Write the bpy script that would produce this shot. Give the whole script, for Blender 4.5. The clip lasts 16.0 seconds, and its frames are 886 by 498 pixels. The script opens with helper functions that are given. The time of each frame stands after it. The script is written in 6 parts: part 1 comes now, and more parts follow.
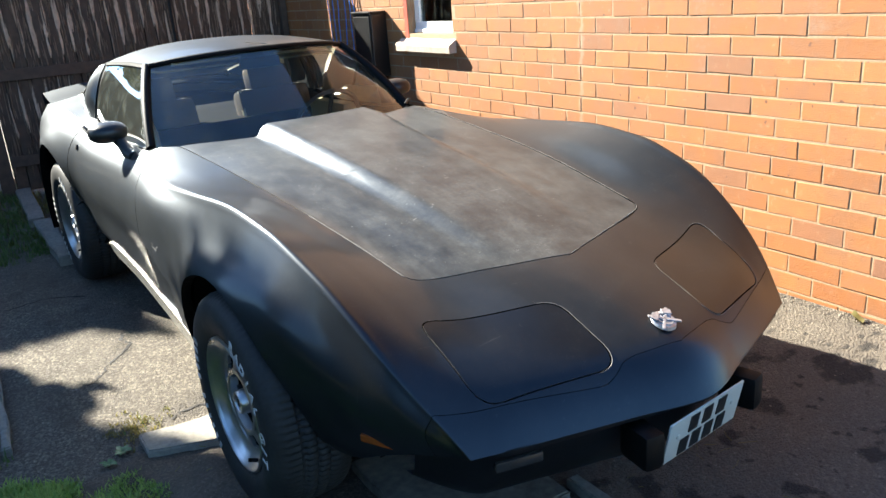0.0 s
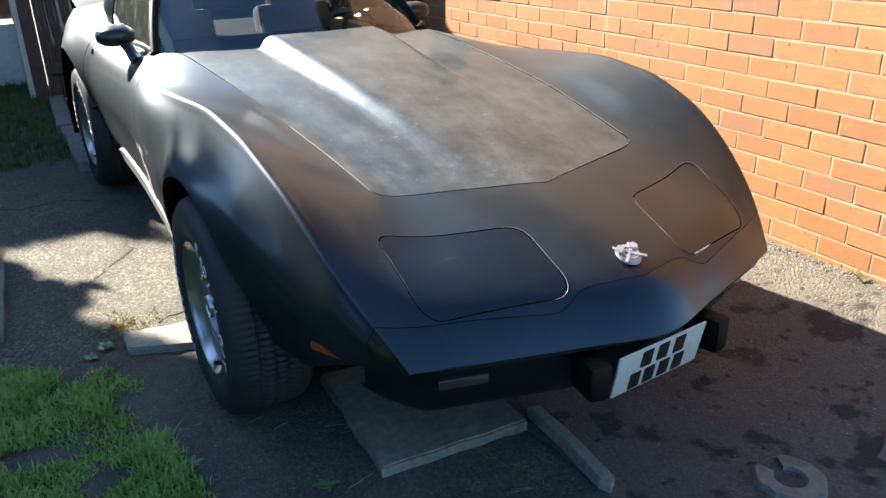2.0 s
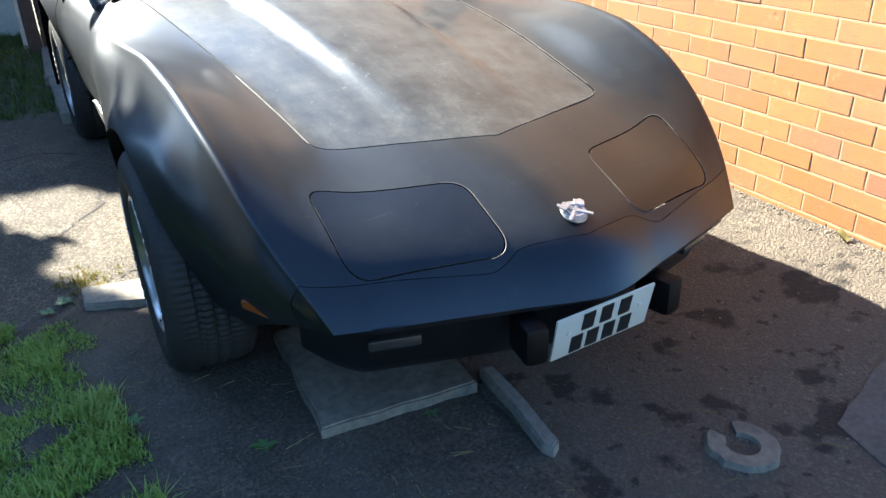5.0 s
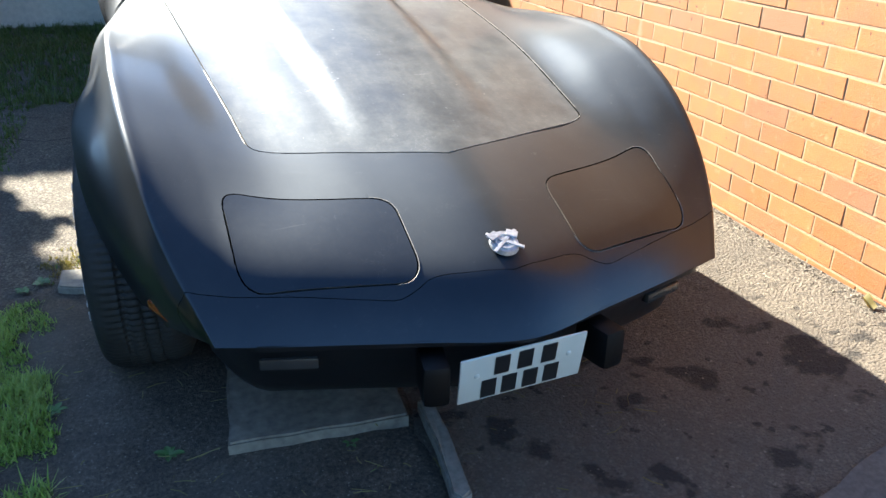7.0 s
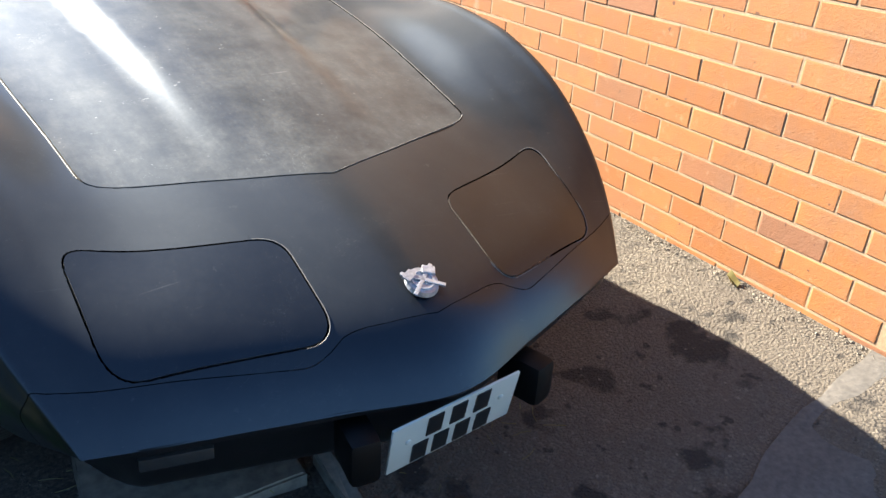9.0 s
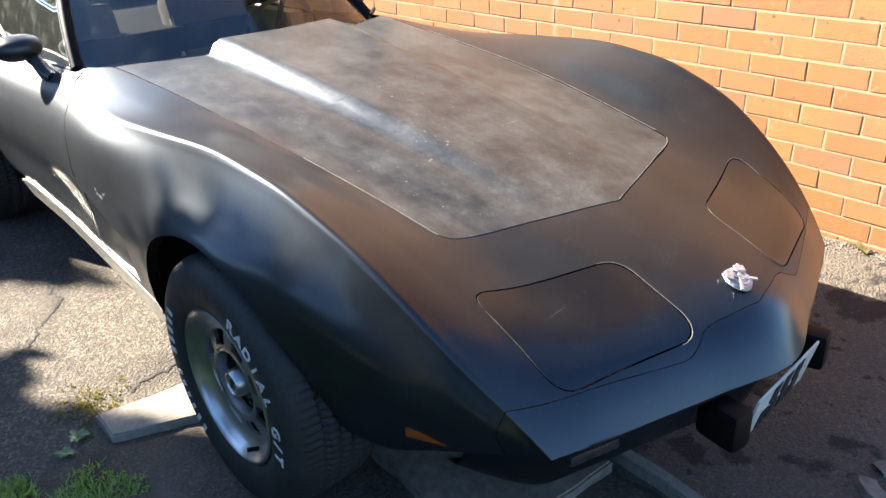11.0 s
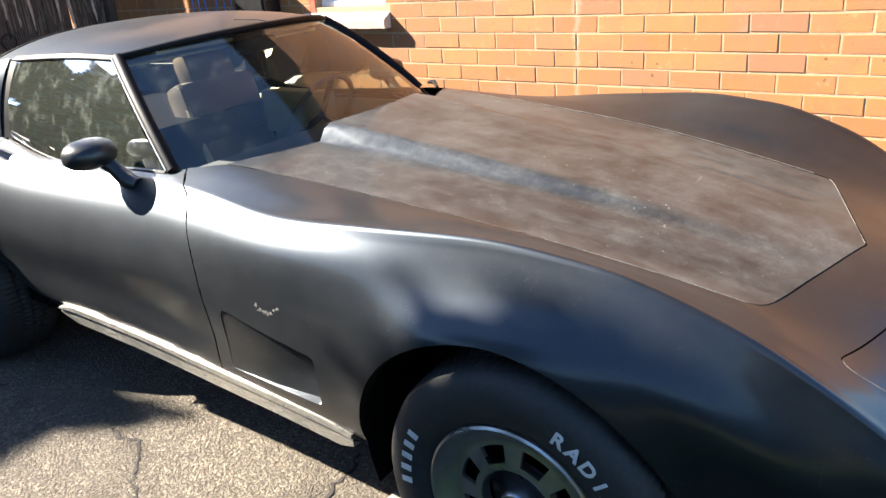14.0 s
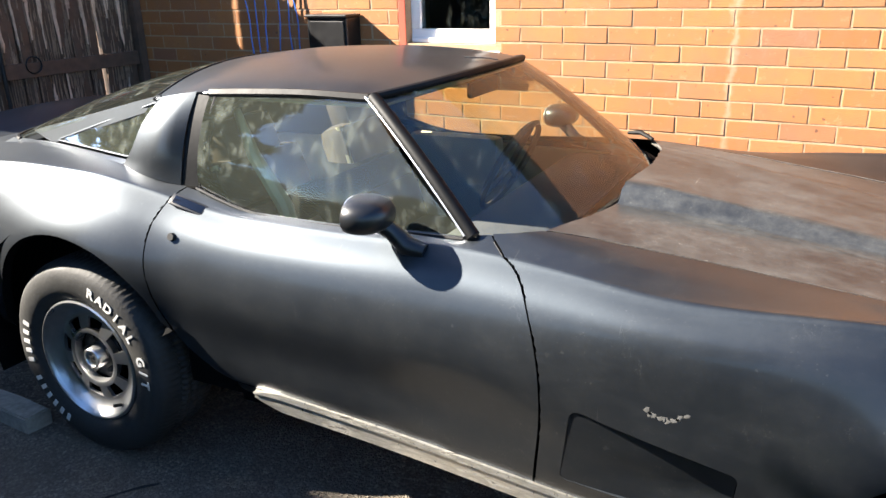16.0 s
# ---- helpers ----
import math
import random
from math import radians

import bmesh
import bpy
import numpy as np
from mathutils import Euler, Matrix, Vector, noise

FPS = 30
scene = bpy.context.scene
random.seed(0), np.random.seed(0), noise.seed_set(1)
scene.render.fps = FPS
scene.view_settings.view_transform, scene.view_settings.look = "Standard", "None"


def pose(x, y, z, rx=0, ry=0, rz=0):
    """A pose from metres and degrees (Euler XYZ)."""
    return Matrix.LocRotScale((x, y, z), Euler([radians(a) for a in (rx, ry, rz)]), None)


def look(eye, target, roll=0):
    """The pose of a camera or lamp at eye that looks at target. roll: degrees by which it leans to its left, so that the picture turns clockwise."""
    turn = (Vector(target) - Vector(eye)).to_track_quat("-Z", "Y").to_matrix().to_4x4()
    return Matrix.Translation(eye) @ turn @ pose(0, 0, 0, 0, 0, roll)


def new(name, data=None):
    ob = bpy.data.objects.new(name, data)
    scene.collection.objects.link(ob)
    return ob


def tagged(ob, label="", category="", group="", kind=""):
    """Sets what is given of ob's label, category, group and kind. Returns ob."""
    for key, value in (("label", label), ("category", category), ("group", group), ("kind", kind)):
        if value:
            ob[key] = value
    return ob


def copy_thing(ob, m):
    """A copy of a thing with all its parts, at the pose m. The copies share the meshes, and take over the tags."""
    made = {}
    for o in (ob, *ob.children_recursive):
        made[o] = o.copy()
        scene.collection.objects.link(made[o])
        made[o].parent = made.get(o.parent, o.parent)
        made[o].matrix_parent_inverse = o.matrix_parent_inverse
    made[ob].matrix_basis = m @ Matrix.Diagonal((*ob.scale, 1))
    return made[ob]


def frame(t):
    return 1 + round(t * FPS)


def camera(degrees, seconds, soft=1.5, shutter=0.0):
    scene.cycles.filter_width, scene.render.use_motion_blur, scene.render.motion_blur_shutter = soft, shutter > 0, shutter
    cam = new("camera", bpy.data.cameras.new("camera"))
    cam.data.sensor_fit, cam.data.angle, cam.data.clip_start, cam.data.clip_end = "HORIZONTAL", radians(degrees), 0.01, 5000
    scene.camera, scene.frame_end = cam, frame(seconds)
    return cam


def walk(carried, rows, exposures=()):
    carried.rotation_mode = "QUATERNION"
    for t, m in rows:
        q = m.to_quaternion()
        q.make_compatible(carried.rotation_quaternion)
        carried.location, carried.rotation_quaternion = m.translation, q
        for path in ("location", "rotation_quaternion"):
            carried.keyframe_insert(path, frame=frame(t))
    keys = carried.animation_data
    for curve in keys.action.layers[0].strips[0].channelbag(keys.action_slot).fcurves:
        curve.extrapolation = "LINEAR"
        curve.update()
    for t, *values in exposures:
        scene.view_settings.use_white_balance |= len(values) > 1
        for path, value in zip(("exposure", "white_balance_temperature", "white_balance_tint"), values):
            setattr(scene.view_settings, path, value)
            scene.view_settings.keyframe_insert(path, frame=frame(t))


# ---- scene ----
cam = camera(59.6, 16.0)
PATH = [
    (0, (-1.398, -2.085, 1.445), (-0.396, -0.478, 0.802), -4.2),
    (0.5, (-1.454, -2.087, 1.449), (-0.375, -0.528, 0.812), -4.0),
    (1, (-1.445, -2.091, 1.453), (-0.408, -0.497, 0.834), -3.7),
    (1.5, (-1.333, -2.163, 1.421), (-0.371, -0.531, 0.778), -2.2),
    (2, (-1.222, -2.188, 1.366), (-0.351, -0.563, 0.591), -1.3),
    (2.5, (-1.177, -2.185, 1.355), (-0.3, -0.593, 0.52), -2.5),
    (3, (-1.188, -2.228, 1.377), (-0.323, -0.601, 0.6), -3.2),
    (3.5, (-1.173, -2.248, 1.379), (-0.282, -0.626, 0.621), -3.7),
    (4, (-1.141, -2.241, 1.372), (-0.278, -0.618, 0.585), -3.3),
    (4.2, (-1.126, -2.202, 1.357), (-0.234, -0.616, 0.528), -1.9),
    (6.3, (-0.774, -2.245, 1.325), (-0.153, -0.57, 0.426), -2.1),
    (6.5, (-0.747, -2.245, 1.326), (-0.073, -0.569, 0.468), -2.1),
    (7, (-0.585, -2.243, 1.28), (-0.007, -0.522, 0.442), 0.9),
    (7.5, (-0.48, -2.157, 1.243), (0.213, -0.475, 0.413), 2.1),
    (8, (-0.505, -2.129, 1.224), (0.188, -0.458, 0.372), 2.3),
    (8.2, (-0.542, -2.099, 1.246), (0.226, -0.495, 0.332), 3.3),
    (10.3, (-1.144, -1.626, 1.389), (0.081, -0.308, 0.515), -0.3),
    (10.5, (-1.281, -1.624, 1.413), (-0.024, -0.318, 0.568), -1.1),
    (11, (-1.456, -1.602, 1.449), (-0.314, -0.214, 0.571), -2.6),
    (11.5, (-1.548, -1.409, 1.457), (-0.383, -0.02, 0.613), -3.4),
    (12, (-1.626, -1.283, 1.505), (-0.524, 0.203, 0.744), -4.6),
    (12.5, (-1.757, -1.261, 1.473), (-0.485, 0.138, 0.82), -1.7),
    (13, (-2.014, -1.154, 1.483), (-0.682, 0.097, 0.669), -3.1),
    (13.5, (-2.01, -0.969, 1.502), (-0.693, 0.362, 0.801), -5.6),
    (14, (-1.963, -0.782, 1.46), (-0.506, 0.372, 0.721), -4.9),
    (14.5, (-2.153, -0.541, 1.459), (-0.602, 0.561, 0.842), -3.5),
    (15, (-2.234, -0.238, 1.472), (-0.759, 0.905, 0.752), -2.0),
    (15.5, (-2.201, 0.085, 1.453), (-0.685, 1.167, 0.723), -2.0),
    (16, (-2.266, 0.333, 1.497), (-0.645, 1.296, 0.83), -1.6),
]
walk(cam, [(t, look(eye, target, roll)) for t, eye, target, roll in PATH], exposures=[(0.0, 2.75, 6500, 5), (2.0, 2.81, 6500, 5), (2.5, 2.85, 6500, 5), (3.0, 3.03, 6500, 5), (4.2, 3.09, 6500, 5), (6.3, 3.15, 6550, 6), (7.0, 3.01, 6550, 6), (7.5, 2.97, 6550, 6), (8.0, 2.55, 6550, 6), (10.5, 3.07, 6800, 11), (11.0, 3.01, 6800, 11), (11.5, 3.07, 6800, 11), (12.5, 2.95, 6800, 11), (13.0, 2.81, 6800, 11), (13.5, 2.97, 6800, 11), (14.0, 2.97, 6800, 11), (15.0, 2.83, 6800, 11), (16.0, 2.98, 6800, 11)])

# ---- light ----
SUN = Vector((-0.50, 1.38, 1.0)).normalized()
world = bpy.data.worlds.new("world")
scene.world = world
world.use_nodes = True
wn = world.node_tree
sky = wn.nodes.new("ShaderNodeTexSky")
sky.sky_type, sky.sun_disc = "NISHITA", False
sky.sun_elevation = math.asin(SUN.z)
sky.sun_rotation = math.atan2(SUN.x, SUN.y)
sky.air_density, sky.dust_density, sky.ozone_density = 1.0, 0.3, 8.0
wn.links.new(sky.outputs[0], wn.nodes["Background"].inputs[0])
wn.nodes["Background"].inputs[1].default_value = 0.058
sun_data = bpy.data.lights.new("sun", "SUN")
sun_data.energy, sun_data.angle, sun_data.color = 5.0, radians(0.6), (1.0, 0.945, 0.86)
sun = new("sun", sun_data)
sun.matrix_world = look(SUN * 30, (0, 0, 0))


# ---- materials ----
class Nodes:
    """A small builder for node materials."""

    def __init__(self, name):
        self.mat = bpy.data.materials.new(name)
        self.mat.use_nodes = True
        self.tree = self.mat.node_tree
        self.bsdf = self.tree.nodes["Principled BSDF"]

    def node(self, kind):
        return self.tree.nodes.new("ShaderNode" + kind)

    def link(self, a, b):
        self.tree.links.new(a, b)

    def coord(self, kind="Object", scale=(1, 1, 1)):
        m = self.node("Mapping")
        m.inputs["Scale"].default_value = scale
        self.link(self.node("TexCoord").outputs[kind], m.inputs[0])
        return m.outputs[0]

    def noise(self, vec, scale, detail=4, rough=0.55):
        n = self.node("TexNoise")
        n.inputs["Scale"].default_value, n.inputs["Detail"].default_value = scale, detail
        n.inputs["Roughness"].default_value = rough
        self.link(vec, n.inputs["Vector"])
        return n.outputs["Fac"]

    def ramp(self, fac, stops):
        r = self.node("ValToRGB")
        els = r.color_ramp.elements
        while len(els) < len(stops):
            els.new(0.5)
        for el, (pos, col) in zip(els, stops):
            el.position = pos
            el.color = (*col, 1) if isinstance(col, tuple) else (col, col, col, 1)
        self.link(fac, r.inputs[0])
        return r.outputs[0]

    def mix(self, fac, a, b, mode="MIX"):
        m = self.node("Mix")
        m.data_type, m.blend_type = "RGBA", mode
        for sock, v in ((m.inputs[0], fac), (m.inputs[6], a), (m.inputs[7], b)):
            if isinstance(v, tuple):
                sock.default_value = (*v, 1)
            elif isinstance(v, (int, float)):
                sock.default_value = v
            else:
                self.link(v, sock)
        return m.outputs[2]

    def math(self, op, a, b=0.0):
        m = self.node("Math")
        m.operation = op
        for sock, v in ((m.inputs[0], a), (m.inputs[1], b)):
            if isinstance(v, (int, float)):
                sock.default_value = v
            else:
                self.link(v, sock)
        return m.outputs[0]

    def bump(self, height, strength=0.3, distance=0.01, normal=None):
        b = self.node("Bump")
        b.inputs["Strength"].default_value, b.inputs["Distance"].default_value = strength, distance
        self.link(height, b.inputs["Height"])
        if normal:
            self.link(normal, b.inputs["Normal"])
        self.link(b.outputs[0], self.bsdf.inputs["Normal"])
        return b.outputs[0]

    def set(self, **values):
        for key, v in values.items():
            sock = self.bsdf.inputs[key.replace("_", " ")]
            if isinstance(v, tuple):
                sock.default_value = (*v, 1)
            elif isinstance(v, (int, float)):
                sock.default_value = v
            else:
                self.link(v, sock)
        return self


def plain(name, colour, rough=0.5, metal=0.0, grain=30.0, vary=0.25, bump=0.1, coords="Object"):
    """A plain surface with grain at two scales."""
    n = Nodes(name)
    vec = n.coord(coords)
    fine, broad = n.noise(vec, grain, 6), n.noise(vec, grain / 9, 3)
    dark = tuple(c * (1 - vary) for c in colour)
    light = tuple(min(1, c * (1 + vary)) for c in colour)
    col = n.mix(0.5, n.ramp(fine, ((0.3, dark), (0.7, light))), n.ramp(broad, ((0.3, dark), (0.7, light))))
    n.set(Base_Color=col, Metallic=metal, Roughness=n.ramp(broad, ((0.3, rough * 0.85), (0.75, min(1, rough * 1.15)))))
    n.bump(fine, bump, 0.004)
    return n.mat


def paint_material(name, dusty, rough_low):
    """Black satin paint under a film of dust: wiped patches, smeared streaks, specks, chips and fine scratches."""
    n = Nodes(name)
    vec = n.coord()
    broad = n.ramp(n.noise(vec, 3.0, 8, 0.70), ((0.42, 0.0), (0.66, 1.0)))
    mid = n.ramp(n.noise(vec, 11, 8, 0.72), ((0.40, 0.0), (0.72, 1.0)))
    fine = n.noise(vec, 85, 6, 0.75)
    grit = n.noise(vec, 260, 4, 0.75)
    smear = n.ramp(n.noise(n.coord(scale=(9, 2.0, 9)), 2.6, 7, 0.7), ((0.46, 0.0), (0.74, 1.0)))
    film = n.math("ADD", n.math("ADD", n.math("MULTIPLY", broad, 0.42), n.math("MULTIPLY", mid, 0.30)), n.math("MULTIPLY", smear, 0.28))
    film = n.math("MULTIPLY", film, n.ramp(fine, ((0.28, 0.55), (0.75, 1.30))))
    amount = n.math("MINIMUM", n.math("ADD", n.math("MULTIPLY", film, 0.95 * dusty), 0.09 * dusty), 1.0)
    col = n.mix(amount, (0.0016, 0.0018, 0.0024), (0.125, 0.121, 0.108))
    # pale scuffs, dried drips and stone chips
    worm = n.ramp(n.noise(vec, 19, 4, 0.6), ((0.492, 0.0), (0.4990, 1.0), (0.506, 0.0)))
    gate = n.ramp(n.noise(vec, 5.5, 4, 0.6), ((0.55, 0.0), (0.66, 1.0)))
    scuff = n.math("MULTIPLY", n.math("MULTIPLY", worm, gate), n.ramp(grit, ((0.40, 0.0), (0.68, 0.9))))
    speck = n.math("MULTIPLY", n.ramp(n.noise(vec, 58, 2, 0.5), ((0.725, 0.0), (0.75, 1.0))), n.ramp(n.noise(vec, 4.0, 4, 0.6), ((0.45, 0.0), (0.62, 1.0))))
    chips = n.math("MULTIPLY", n.ramp(n.noise(vec, 135, 2, 0.5), ((0.70, 0.0), (0.73, 1.0))), film)
    scratch = n.math("MULTIPLY", n.ramp(n.noise(n.coord(scale=(3, 60, 3)), 2.0, 2, 0.5), ((0.745, 0.0), (0.76, 1.0))), mid)
    marks = n.math("MAXIMUM", n.math("MAXIMUM", n.math("MULTIPLY", scuff, 0.12 + 0.8 * dusty), n.math("MULTIPLY", speck, 0.7 * dusty)), n.math("MULTIPLY", n.math("MAXIMUM", chips, scratch), 0.06 + 0.5 * dusty))
    col = n.mix(marks, col, (0.26, 0.25, 0.225))
    rough = n.math("ADD", n.math("ADD", n.math("MULTIPLY", fine, 0.06), n.math("MULTIPLY", amount, 0.12)), rough_low)
    n.set(Base_Color=col, Roughness=rough, Specular_Tint=(0.70, 0.85, 1.0))
    n.bsdf.inputs["Specular IOR Level"].default_value = 0.40
    clean = n.math("MULTIPLY", n.math("SUBTRACT", 1.0, amount), 0.42)
    n.set(Coat_Weight=clean, Coat_Roughness=n.math("ADD", n.math("MULTIPLY", film, 0.10), 0.14), Coat_Tint=(0.90, 0.95, 1.0))
    n.bump(n.mix(0.5, fine, grit), 0.045, 0.002)
    return n.mat


def glass_material(name, tint, rough=0.02, dirt=0.5, haze=0.0, ior=1.68, band=None):
    """Thin automotive glass with smears and dust specks."""
    n = Nodes(name)
    vec = n.coord()
    tr = n.node("BsdfTransparent")
    tr.inputs[0].default_value = (*tint, 1)
    if band:
        # the tinted sun band along the top
        sep = n.node("SeparateXYZ")
        n.link(vec, sep.inputs[0])
        rise = n.math("MULTIPLY", n.math("SUBTRACT", sep.outputs[2], 1.125), 9.0)
        n.link(n.mix(n.ramp(rise, ((0.0, 0.0), (1.0, 1.0))), tint, band), tr.inputs[0])
    gl = n.node("BsdfGlossy")
    gl.inputs["Roughness"].default_value = rough
    df = n.node("BsdfDiffuse")
    df.inputs[0].default_value = (0.55, 0.60, 0.50, 1)
    fr = n.node("Fresnel")
    fr.inputs[0].default_value = ior
    a = n.node("MixShader")
    n.link(fr.outputs[0], a.inputs[0])
    n.link(tr.outputs[0], a.inputs[1])
    n.link(gl.outputs[0], a.inputs[2])
    smear = n.math("MULTIPLY", n.ramp(n.noise(n.coord(scale=(5, 5, 3)), 4, 6, 0.7), ((0.52, 0.0), (0.8, 1.0))), n.noise(vec, 90, 4, 0.8))
    b = n.node("MixShader")
    n.link(n.math("ADD", n.math("MULTIPLY", smear, 0.45 * dirt), haze), b.inputs[0])
    n.link(a.outputs[0], b.inputs[1])
    n.link(df.outputs[0], b.inputs[2])
    n.link(b.outputs[0], n.tree.nodes["Material Output"].inputs[0])
    return n.mat


def brick_material():
    """Orange-red facing brick, each brick of its own shade."""
    n = Nodes("facing_brick")
    vec = n.coord()
    info = n.node("ObjectInfo").outputs["Random"]
    isle = n.node("NewGeometry").outputs["Random Per Island"]
    rnd = n.math("FRACT", n.math("ADD", n.math("MULTIPLY", info, 7.31), isle))
    tone = n.ramp(rnd, ((0.0, (0.285, 0.102, 0.026)), (0.3, (0.328, 0.126, 0.034)), (0.62, (0.355, 0.145, 0.043)), (0.84, (0.318, 0.117, 0.031)), (0.93, (0.290, 0.118, 0.042)), (1.0, (0.215, 0.096, 0.050))))
    here = n.node("NewGeometry").outputs["Position"]
    pit = n.noise(here, 130, 5, 0.7)
    blotch = n.noise(here, 11, 6, 0.68)
    col = n.mix(n.ramp(blotch, ((0.40, 0.0), (0.72, 0.42))), tone, (0.265, 0.100, 0.044))
    smear = n.ramp(n.noise(here, 23, 5, 0.7), ((0.60, 0.0), (0.78, 0.55)))
    col = n.mix(smear, col, (0.47, 0.30, 0.17))
    hole = n.ramp(n.noise(here, 34, 2, 0.4), ((0.73, 0.0), (0.76, 0.85)))
    col = n.mix(hole, col, (0.09, 0.035, 0.02))
    # a lime streak that has run down from a leaking joint
    pos = n.node("NewGeometry").outputs["Position"]
    sep = n.node("SeparateXYZ")
    n.link(pos, sep.inputs[0])
    drift = n.math("MULTIPLY", n.math("SUBTRACT", n.noise(pos, 9, 5), 0.5), 0.12)
    off = n.math("ABSOLUTE", n.math("ADD", n.math("SUBTRACT", sep.outputs[1], 1.01), drift))
    streak = n.math("MULTIPLY", n.ramp(off, ((0.004, 1.0), (0.022, 0.0))), n.ramp(sep.outputs[2], ((0.45, 0.0), (0.62, 0.8), (1.0, 1.0))))
    bloom = n.ramp(n.noise(pos, 2.6, 6, 0.7), ((0.62, 0.0), (0.80, 0.30)))
    soot = n.ramp(n.noise(pos, 2.6, 8, 0.74), ((0.45, 0.0), (0.68, 0.62)))
    col = n.mix(soot, col, (0.205, 0.105, 0.058))
    col = n.mix(n.math("MAXIMUM", n.math("MULTIPLY", streak, 0.26), bloom), col, (0.50, 0.40, 0.31))
    col = n.mix(n.ramp(pit, ((0.62, 0.0), (0.8, 0.5))), col, (0.1672, 0.0608, 0.0342))
    n.set(Base_Color=col, Roughness=0.85)
    n.bump(n.mix(0.5, pit, blotch), 0.5, 0.005)
    return n.mat


def ground_material():
    """Old tarmac: tan grit bound in dark tar, with damp oil stains and dusty patches."""
    n = Nodes("worn_tarmac")
    vec = n.coord()
    warp = n.node("Mix")
    warp.data_type = "VECTOR"
    warp.inputs[0].default_value = 0.012
    wob = n.node("TexNoise")
    wob.inputs["Scale"].default_value = 40
    n.link(vec, wob.inputs["Vector"])
    n.link(vec, warp.inputs[4])
    n.link(wob.outputs["Color"], warp.inputs[5])
    v = n.node("TexVoronoi")
    v.inputs["Scale"].default_value = 105
    n.link(warp.outputs[1], v.inputs["Vector"])
    fine = n.noise(vec, 190, 5, 0.75)
    grit = n.noise(vec, 75, 6, 0.75)
    mid = n.noise(vec, 9, 6, 0.65)
    broad = n.noise(vec, 1.4, 6, 0.65)
    stone = n.ramp(v.outputs["Color"], ((0.15, (0.13, 0.106, 0.075)), (0.6, (0.228, 0.190, 0.138)), (0.92, (0.345, 0.295, 0.22))))
    edge = n.ramp(v.outputs["Distance"], ((0.30, 1.0), (0.70, 0.0)))
    col = n.mix(n.ramp(edge, ((0.0, 0.75), (0.5, 0.0))), stone, (0.060, 0.047, 0.034))
    col = n.mix(n.ramp(grit, ((0.38, 0.75), (0.60, 0.0))), col, (0.065, 0.052, 0.038))
    col = n.mix(n.ramp(mid, ((0.46, 0.0), (0.74, 0.60))), col, (0.070, 0.056, 0.041))
    col = n.mix(n.ramp(broad, ((0.45, 0.0), (0.62, 0.55))), col, (0.075, 0.061, 0.046))
    # the dirty, oil-soaked stretch ahead of the car
    sep = n.node("SeparateXYZ")
    n.link(vec, sep.inputs[0])
    reach = n.math("ADD", sep.outputs[1], n.math("MULTIPLY", n.math("SUBTRACT", n.noise(vec, 3.0, 5, 0.6), 0.5), 0.6))
    soaked = n.ramp(n.math("ADD", n.math("MULTIPLY", reach, -0.5), 0.5), ((0.60, 0.0), (0.80, 1.0)))
    side = n.math("ABSOLUTE", n.math("ADD", sep.outputs[0], 0.2))
    near = n.math("MULTIPLY", n.ramp(n.math("MULTIPLY", reach, -0.25), ((0.62, 1.0), (0.80, 0.0))), n.ramp(n.math("MULTIPLY", side, 0.25), ((0.55, 1.0), (0.80, 0.0))))
    soaked = n.math("MULTIPLY", soaked, near)
    col = n.mix(n.math("MULTIPLY", soaked, 0.62), col, (0.125, 0.100, 0.073))
    oil = n.ramp(n.noise(vec, 5.2, 5, 0.55), ((0.56, 0.0), (0.61, 0.9)))
    drops = n.ramp(n.noise(vec, 17, 3, 0.5), ((0.64, 0.0), (0.68, 0.8)))
    col = n.mix(n.math("MULTIPLY", n.math("MAXIMUM", oil, drops), n.math("MULTIPLY", near, n.ramp(soaked, ((0.0, 0.25), (0.6, 1.0))))), col, (0.020, 0.016, 0.012))
    fleck = n.ramp(n.noise(vec, 62, 2, 0.4), ((0.72, 0.0), (0.75, 1.0)))
    col = n.mix(n.math("MULTIPLY", fleck, 0.6), col, (0.30, 0.26, 0.20))
    n.set(Base_Color=col, Roughness=0.92)
    h = n.mix(0.5, n.mix(0.5, edge, grit), fine)
    n.bump(n.mix(0.30, h, mid), 1.0, 0.030)
    return n.mat


def soil_material():
    """Trodden dark earth with crumbs, twigs' litter and paler dried crusts."""
    n = Nodes("dark_soil")
    vec = n.coord()
    crumb, mid, broad = n.noise(vec, 95, 6, 0.75), n.noise(vec, 14, 6, 0.7), n.noise(vec, 2.2, 5, 0.6)
    col = n.ramp(crumb, ((0.34, (0.024, 0.017, 0.011)), (0.52, (0.090, 0.067, 0.045)), (0.72, (0.20, 0.158, 0.110))))
    col = n.mix(n.ramp(mid, ((0.42, 0.0), (0.72, 0.7))), col, (0.036, 0.028, 0.021))
    col = n.mix(n.ramp(broad, ((0.45, 0.0), (0.68, 0.55))), col, (0.115, 0.098, 0.077))
    speck = n.ramp(n.noise(vec, 120, 2, 0.4), ((0.71, 0.0), (0.74, 0.7)))
    col = n.mix(speck, col, (0.26, 0.23, 0.17))
    n.set(Base_Color=col, Roughness=0.95)
    n.bump(n.mix(0.4, crumb, mid), 0.9, 0.014)
    return n.mat


